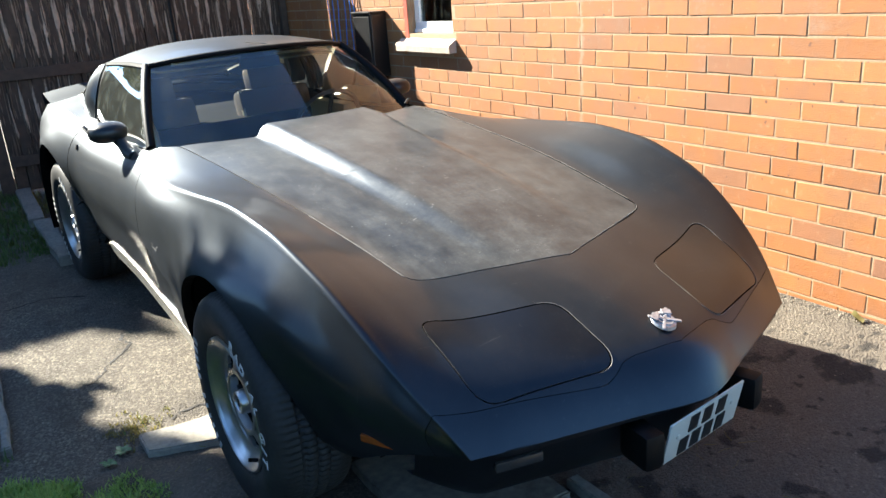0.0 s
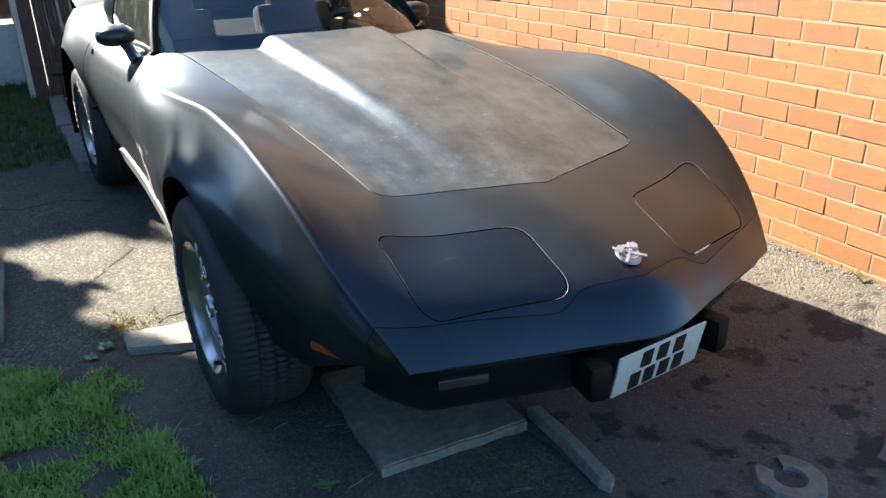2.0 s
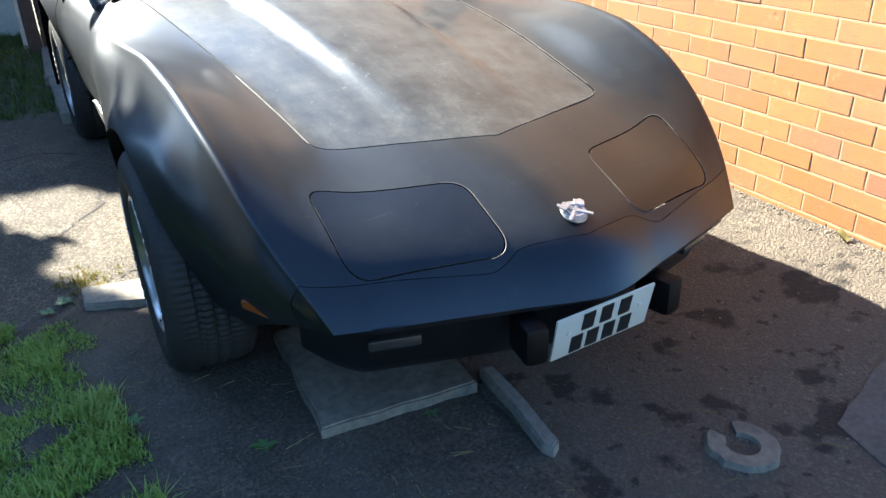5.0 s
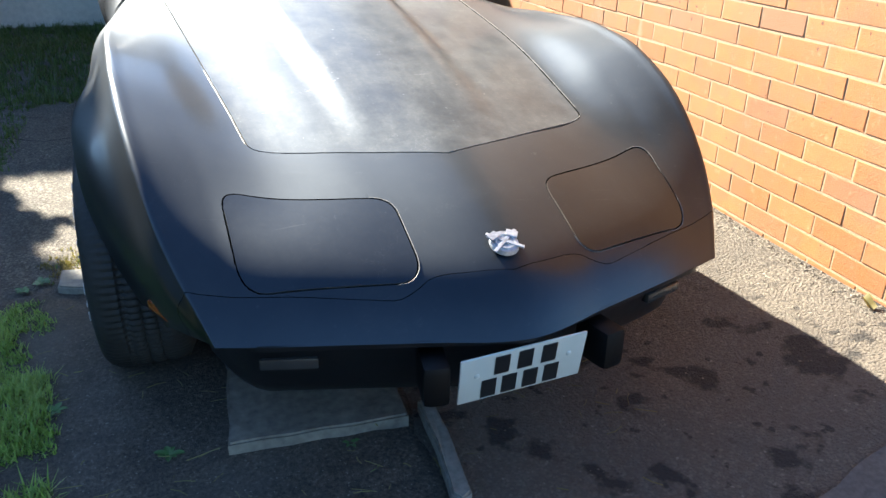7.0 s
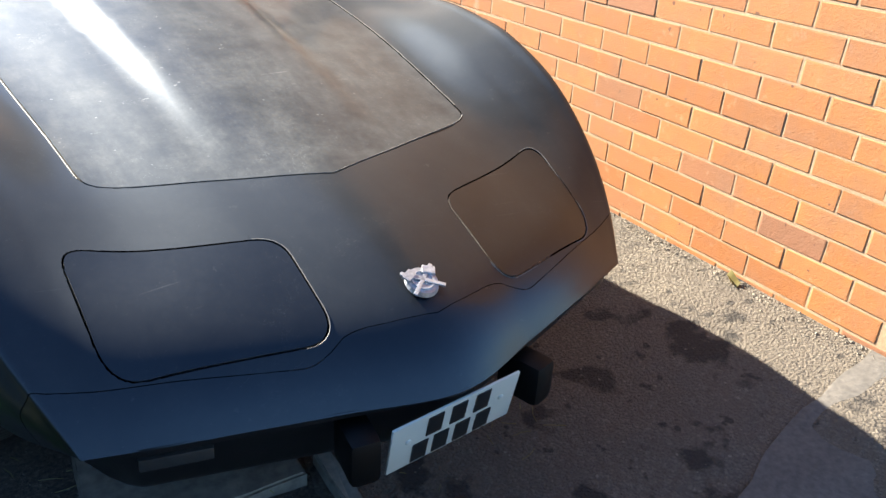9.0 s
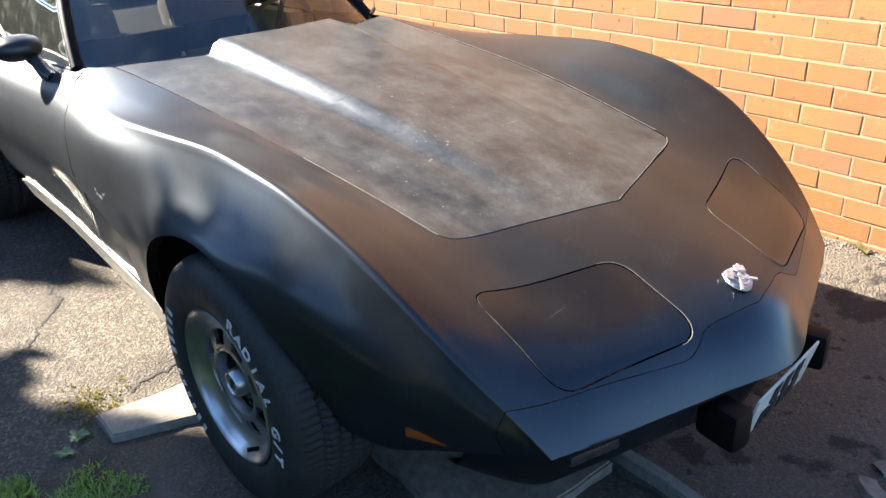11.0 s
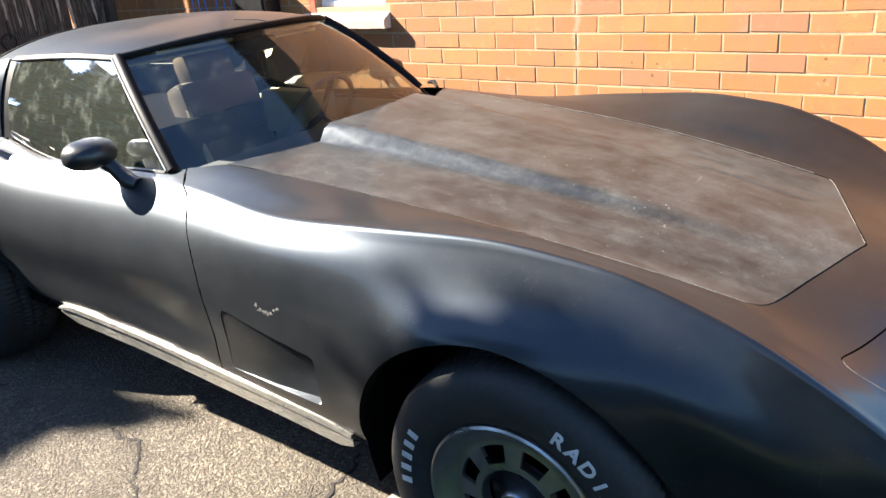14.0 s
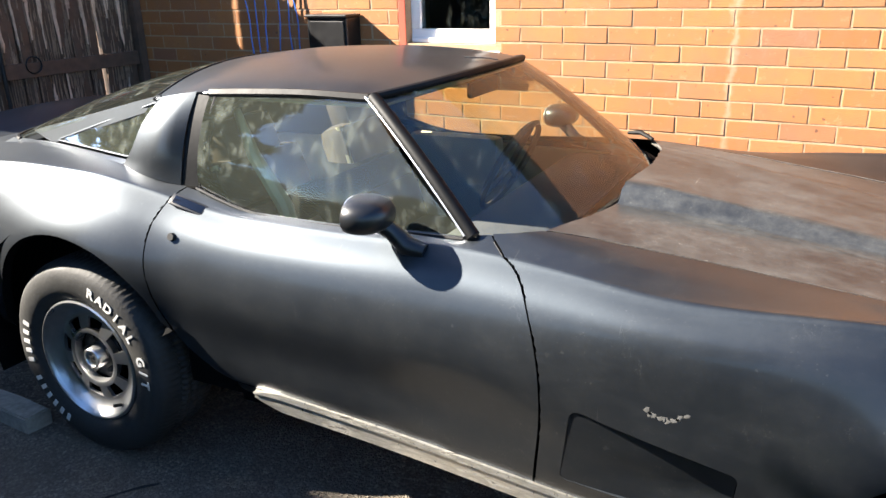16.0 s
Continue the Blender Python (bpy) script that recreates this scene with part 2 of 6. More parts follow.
def grass_material(name, dark, light, tip):
    """Grass blades, each of its own shade, thin enough to let light through."""
    n = Nodes(name)
    isle = n.node("NewGeometry").outputs["Random Per Island"]
    patchy = n.noise(n.coord(), 4.5, 4, 0.6)
    col = n.ramp(isle, ((0.0, dark), (0.6, light), (0.86, light), (1.0, tip)))
    col = n.mix(n.ramp(patchy, ((0.45, 0.0), (0.70, 0.5))), col, tip)
    n.set(Base_Color=col, Roughness=0.5)
    thin = n.node("BsdfTranslucent")
    n.link(col, thin.inputs[0])
    both_ways = n.node("MixShader")
    both_ways.inputs[0].default_value = 0.35
    n.link(n.bsdf.outputs[0], both_ways.inputs[1])
    n.link(thin.outputs[0], both_ways.inputs[2])
    n.link(both_ways.outputs[0], n.tree.nodes["Material Output"].inputs[0])
    return n.mat


def scuffed_metal():
    """Bright sill metal, half covered with worn black primer and cream dirt."""
    n = Nodes("scuffed_sill_metal")
    vec = n.coord(scale=(6, 1.2, 6))
    wear, fine = n.noise(vec, 5.5, 7, 0.72), n.noise(n.coord(), 60, 4, 0.7)
    col = n.ramp(wear, ((0.36, (0.05, 0.047, 0.042)), (0.43, (0.40, 0.38, 0.33)), (0.60, (0.66, 0.64, 0.58)), (0.74, (0.50, 0.43, 0.32))))
    n.set(Base_Color=col, Metallic=n.ramp(wear, ((0.38, 0.2), (0.46, 0.9))), Roughness=n.ramp(fine, ((0.3, 0.25), (0.7, 0.42))))
    n.bump(n.mix(0.4, wear, fine), 0.25, 0.004)
    return n.mat


PAINT = paint_material("primer_paint", 0.09, 0.44)
NOSE_PAINT = paint_material("fresh_primer_paint", 0.075, 0.31)
HOOD_PAINT = paint_material("chalky_primer_paint", 0.66, 0.44)
BADGE = plain("dull_silver_badge", (0.50, 0.50, 0.51), 0.34, 0.7, grain=160, vary=0.4, bump=0.3)
RUBBER_TRIM = plain("rubber_trim", (0.0016, 0.0016, 0.0017), 0.55, grain=60)
TYRE = plain("tyre_rubber", (0.020, 0.0193, 0.0175), 0.66, grain=80, vary=0.4, bump=0.2)
WHITE_LETTER = plain("white_tyre_lettering", (0.46, 0.45, 0.42), 0.6, grain=90)
ALLOY = plain("dull_alloy", (0.44, 0.44, 0.435), 0.30, 0.95, grain=25, vary=0.2, bump=0.05)
DARK_METAL = plain("dark_steel", (0.02, 0.02, 0.02), 0.55, 0.4)
CHROME = plain("worn_chrome", (0.72, 0.73, 0.75), 0.28, 0.85, grain=40, vary=0.15, bump=0.15)
SILL_METAL = scuffed_metal()
BLACK_PLASTIC = plain("black_plastic", (0.006, 0.006, 0.0065), 0.38, grain=120, bump=0.05)
# near-black with deep shade put into the colour, for cavities, wells and seams
SHADE_BLACK = plain("underbody_shade", (0.0022, 0.0022, 0.0022), 0.95)
PLATE_WHITE = plain("reflective_white_plate", (0.50, 0.49, 0.42), 0.35, grain=8, vary=0.08, bump=0.02)
PLATE_BLACK = plain("plate_black", (0.01, 0.01, 0.01), 0.4)
AMBER = plain("amber_lens", (0.22, 0.045, 0.008), 0.25)
GLOSS_BLACK = plain("gloss_black_enamel", (0.006, 0.008, 0.014), 0.12, grain=40, vary=0.2, bump=0.02)
LENS = plain("smoked_lens", (0.03, 0.028, 0.026), 0.25)
CHIPPED = plain("chipped_paint", (0.085, 0.080, 0.072), 0.6, grain=150, vary=0.7, bump=0.2)
EDGE = plain("chipped_panel_edge", (0.09, 0.085, 0.075), 0.5, grain=120, vary=0.6, bump=0.3)
FILLER = plain("filler_marks", (0.055, 0.054, 0.050), 0.7, grain=120, vary=0.5)
CABIN = plain("cabin_trim", (0.05, 0.05, 0.05), 0.6)
SEAT = plain("seat_leather", (0.040, 0.028, 0.018), 0.5, grain=45, vary=0.3)
CREAM = plain("cream_vinyl", (0.36, 0.32, 0.21), 0.5, grain=20, vary=0.1)
for dull, level in ((RUBBER_TRIM, 0.18), (SHADE_BLACK, 0.05), (TYRE, 0.3), (DARK_METAL, 0.3)):
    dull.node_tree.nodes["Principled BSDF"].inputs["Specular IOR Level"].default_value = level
GLASS_FRONT = glass_material("windscreen_glass", (0.86, 0.91, 0.88), dirt=0.5, haze=0.010, ior=1.75, band=(0.90, 0.72, 0.30))
GLASS_SIDE = glass_material("side_glass", (0.80, 0.90, 0.78), rough=0.03, dirt=0.6, haze=0.03, ior=1.42)
BRICK = brick_material()
MORTAR = plain("sandy_mortar", (0.335, 0.222, 0.130), 0.95, grain=90, vary=0.25, bump=0.4)
GROUND = ground_material()
CONCRETE = plain("weathered_concrete", (0.21, 0.185, 0.145), 0.9, grain=45, vary=0.45, bump=0.5)
DIRTY_CONCRETE = plain("soiled_concrete", (0.165, 0.138, 0.102), 0.92, grain=38, vary=0.55, bump=0.6)
PAVING_GREY = plain("worn_pavement_grey", (0.088, 0.077, 0.064), 0.92, grain=60, vary=0.5, bump=0.6)
CRACK = plain("crack_dirt", (0.016, 0.012, 0.009), 0.95, grain=70, vary=0.5, bump=0.6)
SOIL = soil_material()
# front lawn colour lightened against the tree's shade, the outer lawns darkened against sun
LIGHTENED_GRASS = grass_material("lightened_grass", (0.13, 0.22, 0.03), (0.29, 0.40, 0.07), (0.42, 0.45, 0.13))
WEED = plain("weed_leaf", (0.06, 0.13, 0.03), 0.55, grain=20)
DARKENED_GRASS = grass_material("darkened_grass", (0.045, 0.085, 0.014), (0.095, 0.150, 0.026), (0.17, 0.18, 0.055))
STRAW = grass_material("dry_grass", (0.13, 0.105, 0.03), (0.23, 0.18, 0.05), (0.10, 0.15, 0.03))
GATE_WOOD = plain("dark_creosoted_wood", (0.080, 0.048, 0.030), 0.8, grain=18, vary=0.5, bump=0.5)
# pale colour that stands in for sun coming through the gate's gaps
GAP_LIGHT = plain("gap_light_pale", (0.58, 0.40, 0.28), 0.85, grain=30, vary=0.4, bump=0.5)
BARK_DARK = plain("brown_bark_fibre", (0.24, 0.155, 0.10), 0.9, grain=30, vary=0.5, bump=0.5)
WHITE_PAINT = plain("white_upvc", (0.78, 0.78, 0.76), 0.35, grain=12, vary=0.05, bump=0.02)
RENDER_WALL = plain("cream_render", (0.56, 0.52, 0.44), 0.9, grain=22, vary=0.2, bump=0.3)
RED_PAINT = plain("red_masonry_paint", (0.42, 0.06, 0.025), 0.7, grain=25, vary=0.25)
STONE_SILL = plain("painted_stone_sill", (0.46, 0.38, 0.30), 0.8, grain=35, vary=0.2, bump=0.3)
BLUE_CABLE = plain("blue_cable", (0.02, 0.16, 0.55), 0.45)
DARK_ROOM = plain("dark_window_room", (0.02, 0.022, 0.025), 0.6)
ROOF_TILE = plain("roof_tile", (0.10, 0.06, 0.05), 0.85)
LEAF = plain("tree_leaf", (0.030, 0.055, 0.015), 0.55, grain=3, vary=0.5)
TRUNK = plain("tree_bark", (0.10, 0.075, 0.055), 0.9, grain=25, vary=0.4, bump=0.7)
PANE = glass_material("window_pane", (0.8, 0.85, 0.85), dirt=0.2)


# ---- mesh helpers ----
def mesh_of(bm, name, smooth=True):
    me = bpy.data.meshes.new(name)
    for f in bm.faces:
        f.smooth = smooth
    bm.to_mesh(me)
    bm.free()
    if smooth:
        me.set_sharp_from_angle(angle=radians(42))
    return me


def part(name, bm, material, parent, label="", smooth=True):
    ob = new(name, mesh_of(bm, name, smooth))
    ob.data.materials.append(material)
    ob.parent = parent
    if label:
        ob["label"] = label
    return ob


def thing(name, bm, material, label, category, kind="", group="", smooth=False, at=None):
    ob = new(name, mesh_of(bm, name, smooth))
    ob.data.materials.append(material)
    if at is not None:
        ob.matrix_basis = at
    return tagged(ob, label, category, group, kind)


def empty(name, label, category, m=None, group="", kind=""):
    ob = new(name)
    ob.empty_display_size = 0.1
    if m is not None:
        ob.matrix_basis = m
    return tagged(ob, label, category, group, kind)


def box(x0, x1, y0, y1, z0, z1, bevel=0.0, bm=None, m=None):
    bm = bm or bmesh.new()
    vs = bmesh.ops.create_cube(bm, size=1.0)["verts"]
    size = Matrix.Diagonal((x1 - x0, y1 - y0, z1 - z0, 1))
    mid = Matrix.Translation(((x0 + x1) / 2, (y0 + y1) / 2, (z0 + z1) / 2))
    bmesh.ops.transform(bm, matrix=(m or Matrix()) @ mid @ size, verts=vs)
    if bevel:
        edges = list({e for v in vs for e in v.link_edges})
        bmesh.ops.bevel(bm, geom=edges, offset=bevel, segments=2, affect="EDGES", profile=0.6)
    return bm


def grid_mesh(rows, bm=None, close=False):
    """Faces over a table of points; close joins the last column to the first."""
    bm = bm or bmesh.new()
    table = [[bm.verts.new(p) for p in row] for row in rows]
    n = len(table[0])
    for a, b in zip(table, table[1:]):
        for k in range(n if close else n - 1):
            q = (k + 1) % n
            bm.faces.new((a[k], a[q], b[q], b[k]))
    return bm


def solid(bm, depth):
    """Gives an open sheet a thickness against its normals."""
    bmesh.ops.recalc_face_normals(bm, faces=bm.faces)
    bmesh.ops.solidify(bm, geom=list(bm.faces), thickness=depth)
    return bm


def lathe(profile, axis_x=True, seg=64, bm=None):
    """Turns a profile of (along, radius) round the x axis."""
    rows = []
    for a, r in profile:
        rows.append([(a, r * math.cos(2 * math.pi * k / seg), r * math.sin(2 * math.pi * k / seg)) for k in range(seg)])
    return grid_mesh(rows, bm, close=True)


def tube(points, radius, seg=8, bm=None):
    """A round bar along a line of points; radius may be a list."""
    bm = bm or bmesh.new()
    pts = [Vector(p) for p in points]
    rows = []
    for k, p in enumerate(pts):
        d = (pts[min(k + 1, len(pts) - 1)] - pts[max(k - 1, 0)]).normalized()
        side = d.cross(Vector((0, 0, 1)) if abs(d.z) < 0.95 else Vector((1, 0, 0))).normalized()
        up = side.cross(d)
        r = radius[k] if isinstance(radius, (list, tuple)) else radius
        rows.append([p + r * (math.cos(2 * math.pi * j / seg) * side + math.sin(2 * math.pi * j / seg) * up) for j in range(seg)])
    first = len(bm.verts)
    grid_mesh(rows, bm, close=True)
    bm.verts.ensure_lookup_table()
    bm.faces.new([bm.verts[first + j] for j in range(seg)])
    bm.faces.new([bm.verts[first + (len(rows) - 1) * seg + j] for j in reversed(range(seg))])
    return bm


def curve(points, n):
    """A smooth line through points, n samples, spaced by length."""
    p = np.array(points, float)
    d = np.r_[0, np.cumsum(np.maximum(np.linalg.norm(np.diff(p, axis=0), axis=1), 1e-6) ** 0.6)]
    m = np.gradient(p, d, axis=0) if len(p) > 2 else np.repeat([(p[1] - p[0]) / d[1]], 2, 0)
    t = np.linspace(0, d[-1], n)
    k = np.clip(np.searchsorted(d, t, side="right") - 1, 0, len(p) - 2)
    h = (d[k + 1] - d[k])[:, None]
    s = ((t - d[k]) / h[:, 0])[:, None]
    return (2 * s**3 - 3 * s**2 + 1) * p[k] + (s**3 - 2 * s**2 + s) * h * m[k] + (-2 * s**3 + 3 * s**2) * p[k + 1] + (s**3 - s**2) * h * m[k + 1]


# ---- the car: body rails ----
from mathutils import bvhtree, interpolate

CAR = pose(-0.027, 0, 0, 0, 0, 3.4)
car = empty("sports_car", "matte black primer coupe with bulged fenders parked on tarmac", "car", CAR)


def vee(v):
    """How far the nose's vee shape sweeps a cross-section back."""
    s = min(1.0, max(0.0, (0.45 - v) / 0.95))
    return 0.30 * s * s * (3 - 2 * s)


def swept(v, x):
    return v + vee(v) * (math.sqrt(x * x + 0.02**2) - 0.02)


VS = np.r_[np.arange(-1.0, -0.5, 0.02), np.arange(-0.5, 1.2, 0.03), np.arange(1.2, 3.52, 0.04)]


class Rail:
    """A smooth line along the body through knots of (y, x, z)."""

    def __init__(self, knots, soft=0.05):
        k = np.array(knots, float)
        v = []
        for y, x, z in k:
            a, b = -1.6, 4.2
            for _ in range(50):
                m = (a + b) / 2
                a, b = (m, b) if swept(m, x) < y else (a, m)
            v.append((a + b) / 2)
        v = np.array(v)
        fine = np.arange(-1.3, 4.0, 0.005)
        d = np.diff(v)
        out = []
        for c in (1, 2):
            s = np.diff(k[:, c]) / d
            m = np.r_[s[0], np.where(s[:-1] * s[1:] > 0, 2 * s[:-1] * s[1:] / np.where(s[:-1] + s[1:] == 0, 1, s[:-1] + s[1:]), 0), s[-1]]
            i = np.clip(np.searchsorted(v, fine) - 1, 0, len(v) - 2)
            t = (fine - v[i]) / d[i]
            tt = np.clip(t, 0, 1)
            h = (2 * tt**3 - 3 * tt**2 + 1) * k[i, c] + (tt**3 - 2 * tt**2 + tt) * d[i] * m[i] + (3 * tt**2 - 2 * tt**3) * k[i + 1, c] + (tt**3 - tt**2) * d[i] * m[i + 1]
            h = h + np.where(t < 0, t * d[i] * m[i], 0) + np.where(t > 1, (t - 1) * d[i] * m[i + 1], 0)
            n = int(3 * soft / 0.005)
            w = np.exp(-0.5 * (np.arange(-n, n + 1) * 0.005 / soft) ** 2)
            out.append(np.convolve(np.pad(h, n, mode="edge"), w / w.sum(), "valid"))
        self.fine, self.x, self.z = fine, out[0], out[1]

    def at(self, v):
        x, z = float(np.interp(v, self.fine, self.x)), float(np.interp(v, self.fine, self.z))
        return Vector((x, swept(v, x), z))


CENTRE = Rail([(-1.0, 0, 0.445), (-0.975, 0, 0.492), (-0.92, 0, 0.548), (-0.845, 0, 0.592), (-0.70, 0, 0.652), (-0.523, 0, 0.70), (-0.2, 0, 0.765), (0.2, 0, 0.832), (0.6, 0, 0.885), (0.95, 0, 0.925), (1.2, 0, 0.935), (2.4, 0, 0.95), (3.0, 0, 0.99), (3.5, 0, 0.94)], 0.03)
INNER = Rail([(-0.94, 0.22, 0.445), (-0.915, 0.22, 0.492), (-0.86, 0.215, 0.552), (-0.78, 0.21, 0.595), (-0.63, 0.21, 0.655), (-0.45, 0.23, 0.705), (-0.15, 0.25, 0.772), (0.2, 0.26, 0.832), (0.6, 0.27, 0.885), (0.95, 0.28, 0.924), (1.2, 0.28, 0.932), (2.4, 0.28, 0.95), (3.0, 0.22, 0.99), (3.5, 0.2, 0.94)], 0.03)
HOOD = Rail([(-0.87, 0.455, 0.445), (-0.845, 0.455, 0.492), (-0.79, 0.455, 0.552), (-0.715, 0.455, 0.597), (-0.56, 0.455, 0.655), (-0.38, 0.462, 0.714), (0.0, 0.495, 0.796), (0.5, 0.53, 0.868), (0.8, 0.548, 0.902), (1.045, 0.561, 0.922), (1.2, 0.57, 0.924), (2.4, 0.5, 0.95), (3.0, 0.4, 0.985), (3.5, 0.4, 0.935)], 0.03)
FLANK = Rail([(-0.835, 0.565, 0.445), (-0.81, 0.568, 0.488), (-0.755, 0.57, 0.545), (-0.69, 0.572, 0.596), (-0.545, 0.578, 0.674), (-0.37, 0.60, 0.755), (-0.15, 0.622, 0.825), (0.1, 0.635, 0.859), (0.5, 0.648, 0.874), (0.8, 0.64, 0.890), (1.05, 0.627, 0.905), (1.25, 0.622, 0.906), (1.6, 0.62, 0.892), (1.88, 0.617, 0.892), (2.05, 0.608, 0.925), (2.25, 0.60, 0.952), (2.45, 0.59, 0.985), (2.8, 0.52, 0.995), (3.1, 0.47, 0.975), (3.5, 0.42, 0.93)], 0.04)
CREST = Rail([(-0.815, 0.618, 0.444), (-0.79, 0.632, 0.478), (-0.745, 0.652, 0.528), (-0.68, 0.68, 0.592), (-0.53, 0.716, 0.712), (-0.39, 0.733, 0.797), (-0.15, 0.745, 0.876), (0.1, 0.748, 0.899), (0.4, 0.752, 0.885), (0.7, 0.738, 0.866), (1.0, 0.69, 0.882), (1.25, 0.662, 0.889), (1.6, 0.656, 0.880), (1.9, 0.655, 0.882), (2.08, 0.66, 0.905), (2.25, 0.670, 0.942), (2.45, 0.684, 0.972), (2.7, 0.682, 0.975), (3.0, 0.66, 0.955), (3.3, 0.625, 0.915), (3.5, 0.6, 0.88)], 0.04)
SHOULDER = Rail([(-0.805, 0.618, 0.432), (-0.78, 0.640, 0.455), (-0.70, 0.695, 0.52), (-0.5, 0.741, 0.65), (-0.25, 0.782, 0.78), (0.0, 0.794, 0.80), (0.2, 0.796, 0.80), (0.45, 0.80, 0.81), (0.7, 0.793, 0.808), (1.0, 0.757, 0.81), (1.3, 0.728, 0.815), (1.8, 0.724, 0.812), (2.1, 0.728, 0.832), (2.3, 0.748, 0.882), (2.5, 0.758, 0.895), (2.8, 0.742, 0.885), (3.2, 0.69, 0.85), (3.5, 0.63, 0.82)], 0.04)
WIDEST = Rail([(-0.79, 0.612, 0.405), (-0.75, 0.645, 0.42), (-0.66, 0.70, 0.455), (-0.5, 0.765, 0.55), (-0.25, 0.832, 0.70), (0.0, 0.85, 0.72), (0.2, 0.85, 0.715), (0.45, 0.830, 0.655), (0.7, 0.815, 0.64), (1.0, 0.788, 0.655), (1.3, 0.768, 0.655), (1.8, 0.763, 0.655), (2.05, 0.765, 0.685), (2.25, 0.79, 0.775), (2.45, 0.802, 0.825), (2.7, 0.793, 0.80), (3.0, 0.755, 0.7), (3.5, 0.64, 0.70)], 0.04)
WAIST = Rail([(-0.775, 0.600, 0.36), (-0.72, 0.635, 0.37), (-0.58, 0.70, 0.39), (-0.45, 0.742, 0.42), (-0.25, 0.83, 0.53), (0.0, 0.85, 0.58), (0.2, 0.85, 0.58), (0.45, 0.832, 0.53), (0.7, 0.812, 0.50), (1.0, 0.768, 0.50), (1.33, 0.737, 0.513), (1.8, 0.735, 0.525), (2.05, 0.75, 0.56), (2.25, 0.782, 0.62), (2.45, 0.80, 0.64), (2.8, 0.78, 0.60), (3.2, 0.71, 0.55), (3.5, 0.63, 0.55)], 0.04)
SILL = Rail([(-0.75, 0.575, 0.305), (-0.68, 0.61, 0.295), (-0.45, 0.69, 0.29), (0.0, 0.80, 0.31), (0.45, 0.775, 0.315), (0.7, 0.757, 0.325), (1.0, 0.738, 0.338), (1.5, 0.715, 0.365), (1.85, 0.712, 0.385), (2.1, 0.735, 0.40), (2.45, 0.76, 0.43), (3.0, 0.735, 0.42), (3.5, 0.6, 0.44)], 0.04)
KEEL = Rail([(-0.73, 0.55, 0.262), (-0.5, 0.62, 0.25), (0.0, 0.68, 0.25), (0.5, 0.66, 0.25), (1.0, 0.63, 0.265), (1.5, 0.61, 0.285), (2.0, 0.62, 0.30), (2.5, 0.66, 0.34), (3.5, 0.5, 0.38)], 0.04)


def scoop(x, y):
    """Height of the raised centre of the hood."""
    if y > 1.3:
        return 0.0
    rise = 0.047 * min(1.0, max(0.0, (y + 0.45) / 1.35)) ** 0.8
    half = 0.205 + 0.055 * min(1.0, max(0.0, (y + 0.4) / 1.3))
    wide = 0.028 + 0.05 * min(1.0, max(0.0, (0.95 - y) / 1.2))
    t = min(1.0, max(0.0, (half + wide * 0.35 - abs(x)) / wide))
    return rise * t * t * (3 - 2 * t)


def section(v, full):
    """Points of one half cross-section from the centre (or the window line) to the keel."""
    a, b, c, d = (r.at(v) for r in (CENTRE, INNER, HOOD, FLANK))
    p, s = CREST.at(v), SHOULDER.at(v)
    crisp = 0.24 if v < 0.6 else max(0.08, 0.24 - 0.5 * (v - 0.6))
    side = [WIDEST.at(v), WAIST.at(v), SILL.at(v), KEEL.at(v)]
    ridge = [p.lerp(d, crisp), p, p.lerp(s, crisp), s]
    low = curve([d, *ridge, *side], 46)
    # rolled lips round the wheel openings
    for q in low:
        for cy, cz, r in ((0.045, 0.325, 0.392), (2.485, 0.432, 0.373)):
            away = math.hypot(q[1] - cy, q[2] - cz) - r
            if q[2] > 0.33 and away < 0.085:
                q[0] += 0.010 * (1 - max(0.0, away) / 0.085) ** 1.9
    if not full:
        return low
    top = curve([Vector((-b.x, b.y, b.z)), a, b, c, d, *ridge], 80)
    # keep the stretch from the centre to the flank
    i0 = int(np.argmin(np.abs(top[:, 0])))
    i1 = int(np.argmin(np.linalg.norm(top - np.array(d), axis=1)))
    seg = top[i0 : i1 + 1].copy()
    seg[0], seg[-1] = a, d
    u = np.linspace(0, len(seg) - 1, 31)
    up = np.stack([np.interp(u, np.arange(len(seg)), seg[:, c2]) for c2 in range(3)], 1)
    for q in up:
        q[2] += scoop(q[0], q[1])
    return np.r_[up[:-1], low]


def inside(pts, a, b):
    hit = False
    for (x0, y0), (x1, y1) in zip(pts, pts[1:] + pts[:1]):
        if (y0 > b) != (y1 > b) and a < (x1 - x0) * (b - y0) / (y1 - y0) + x0:
            hit = not hit
    return hit


def flat(p, axis):
    return (p.x, p.y) if axis == "z" else (p.y, p.z)


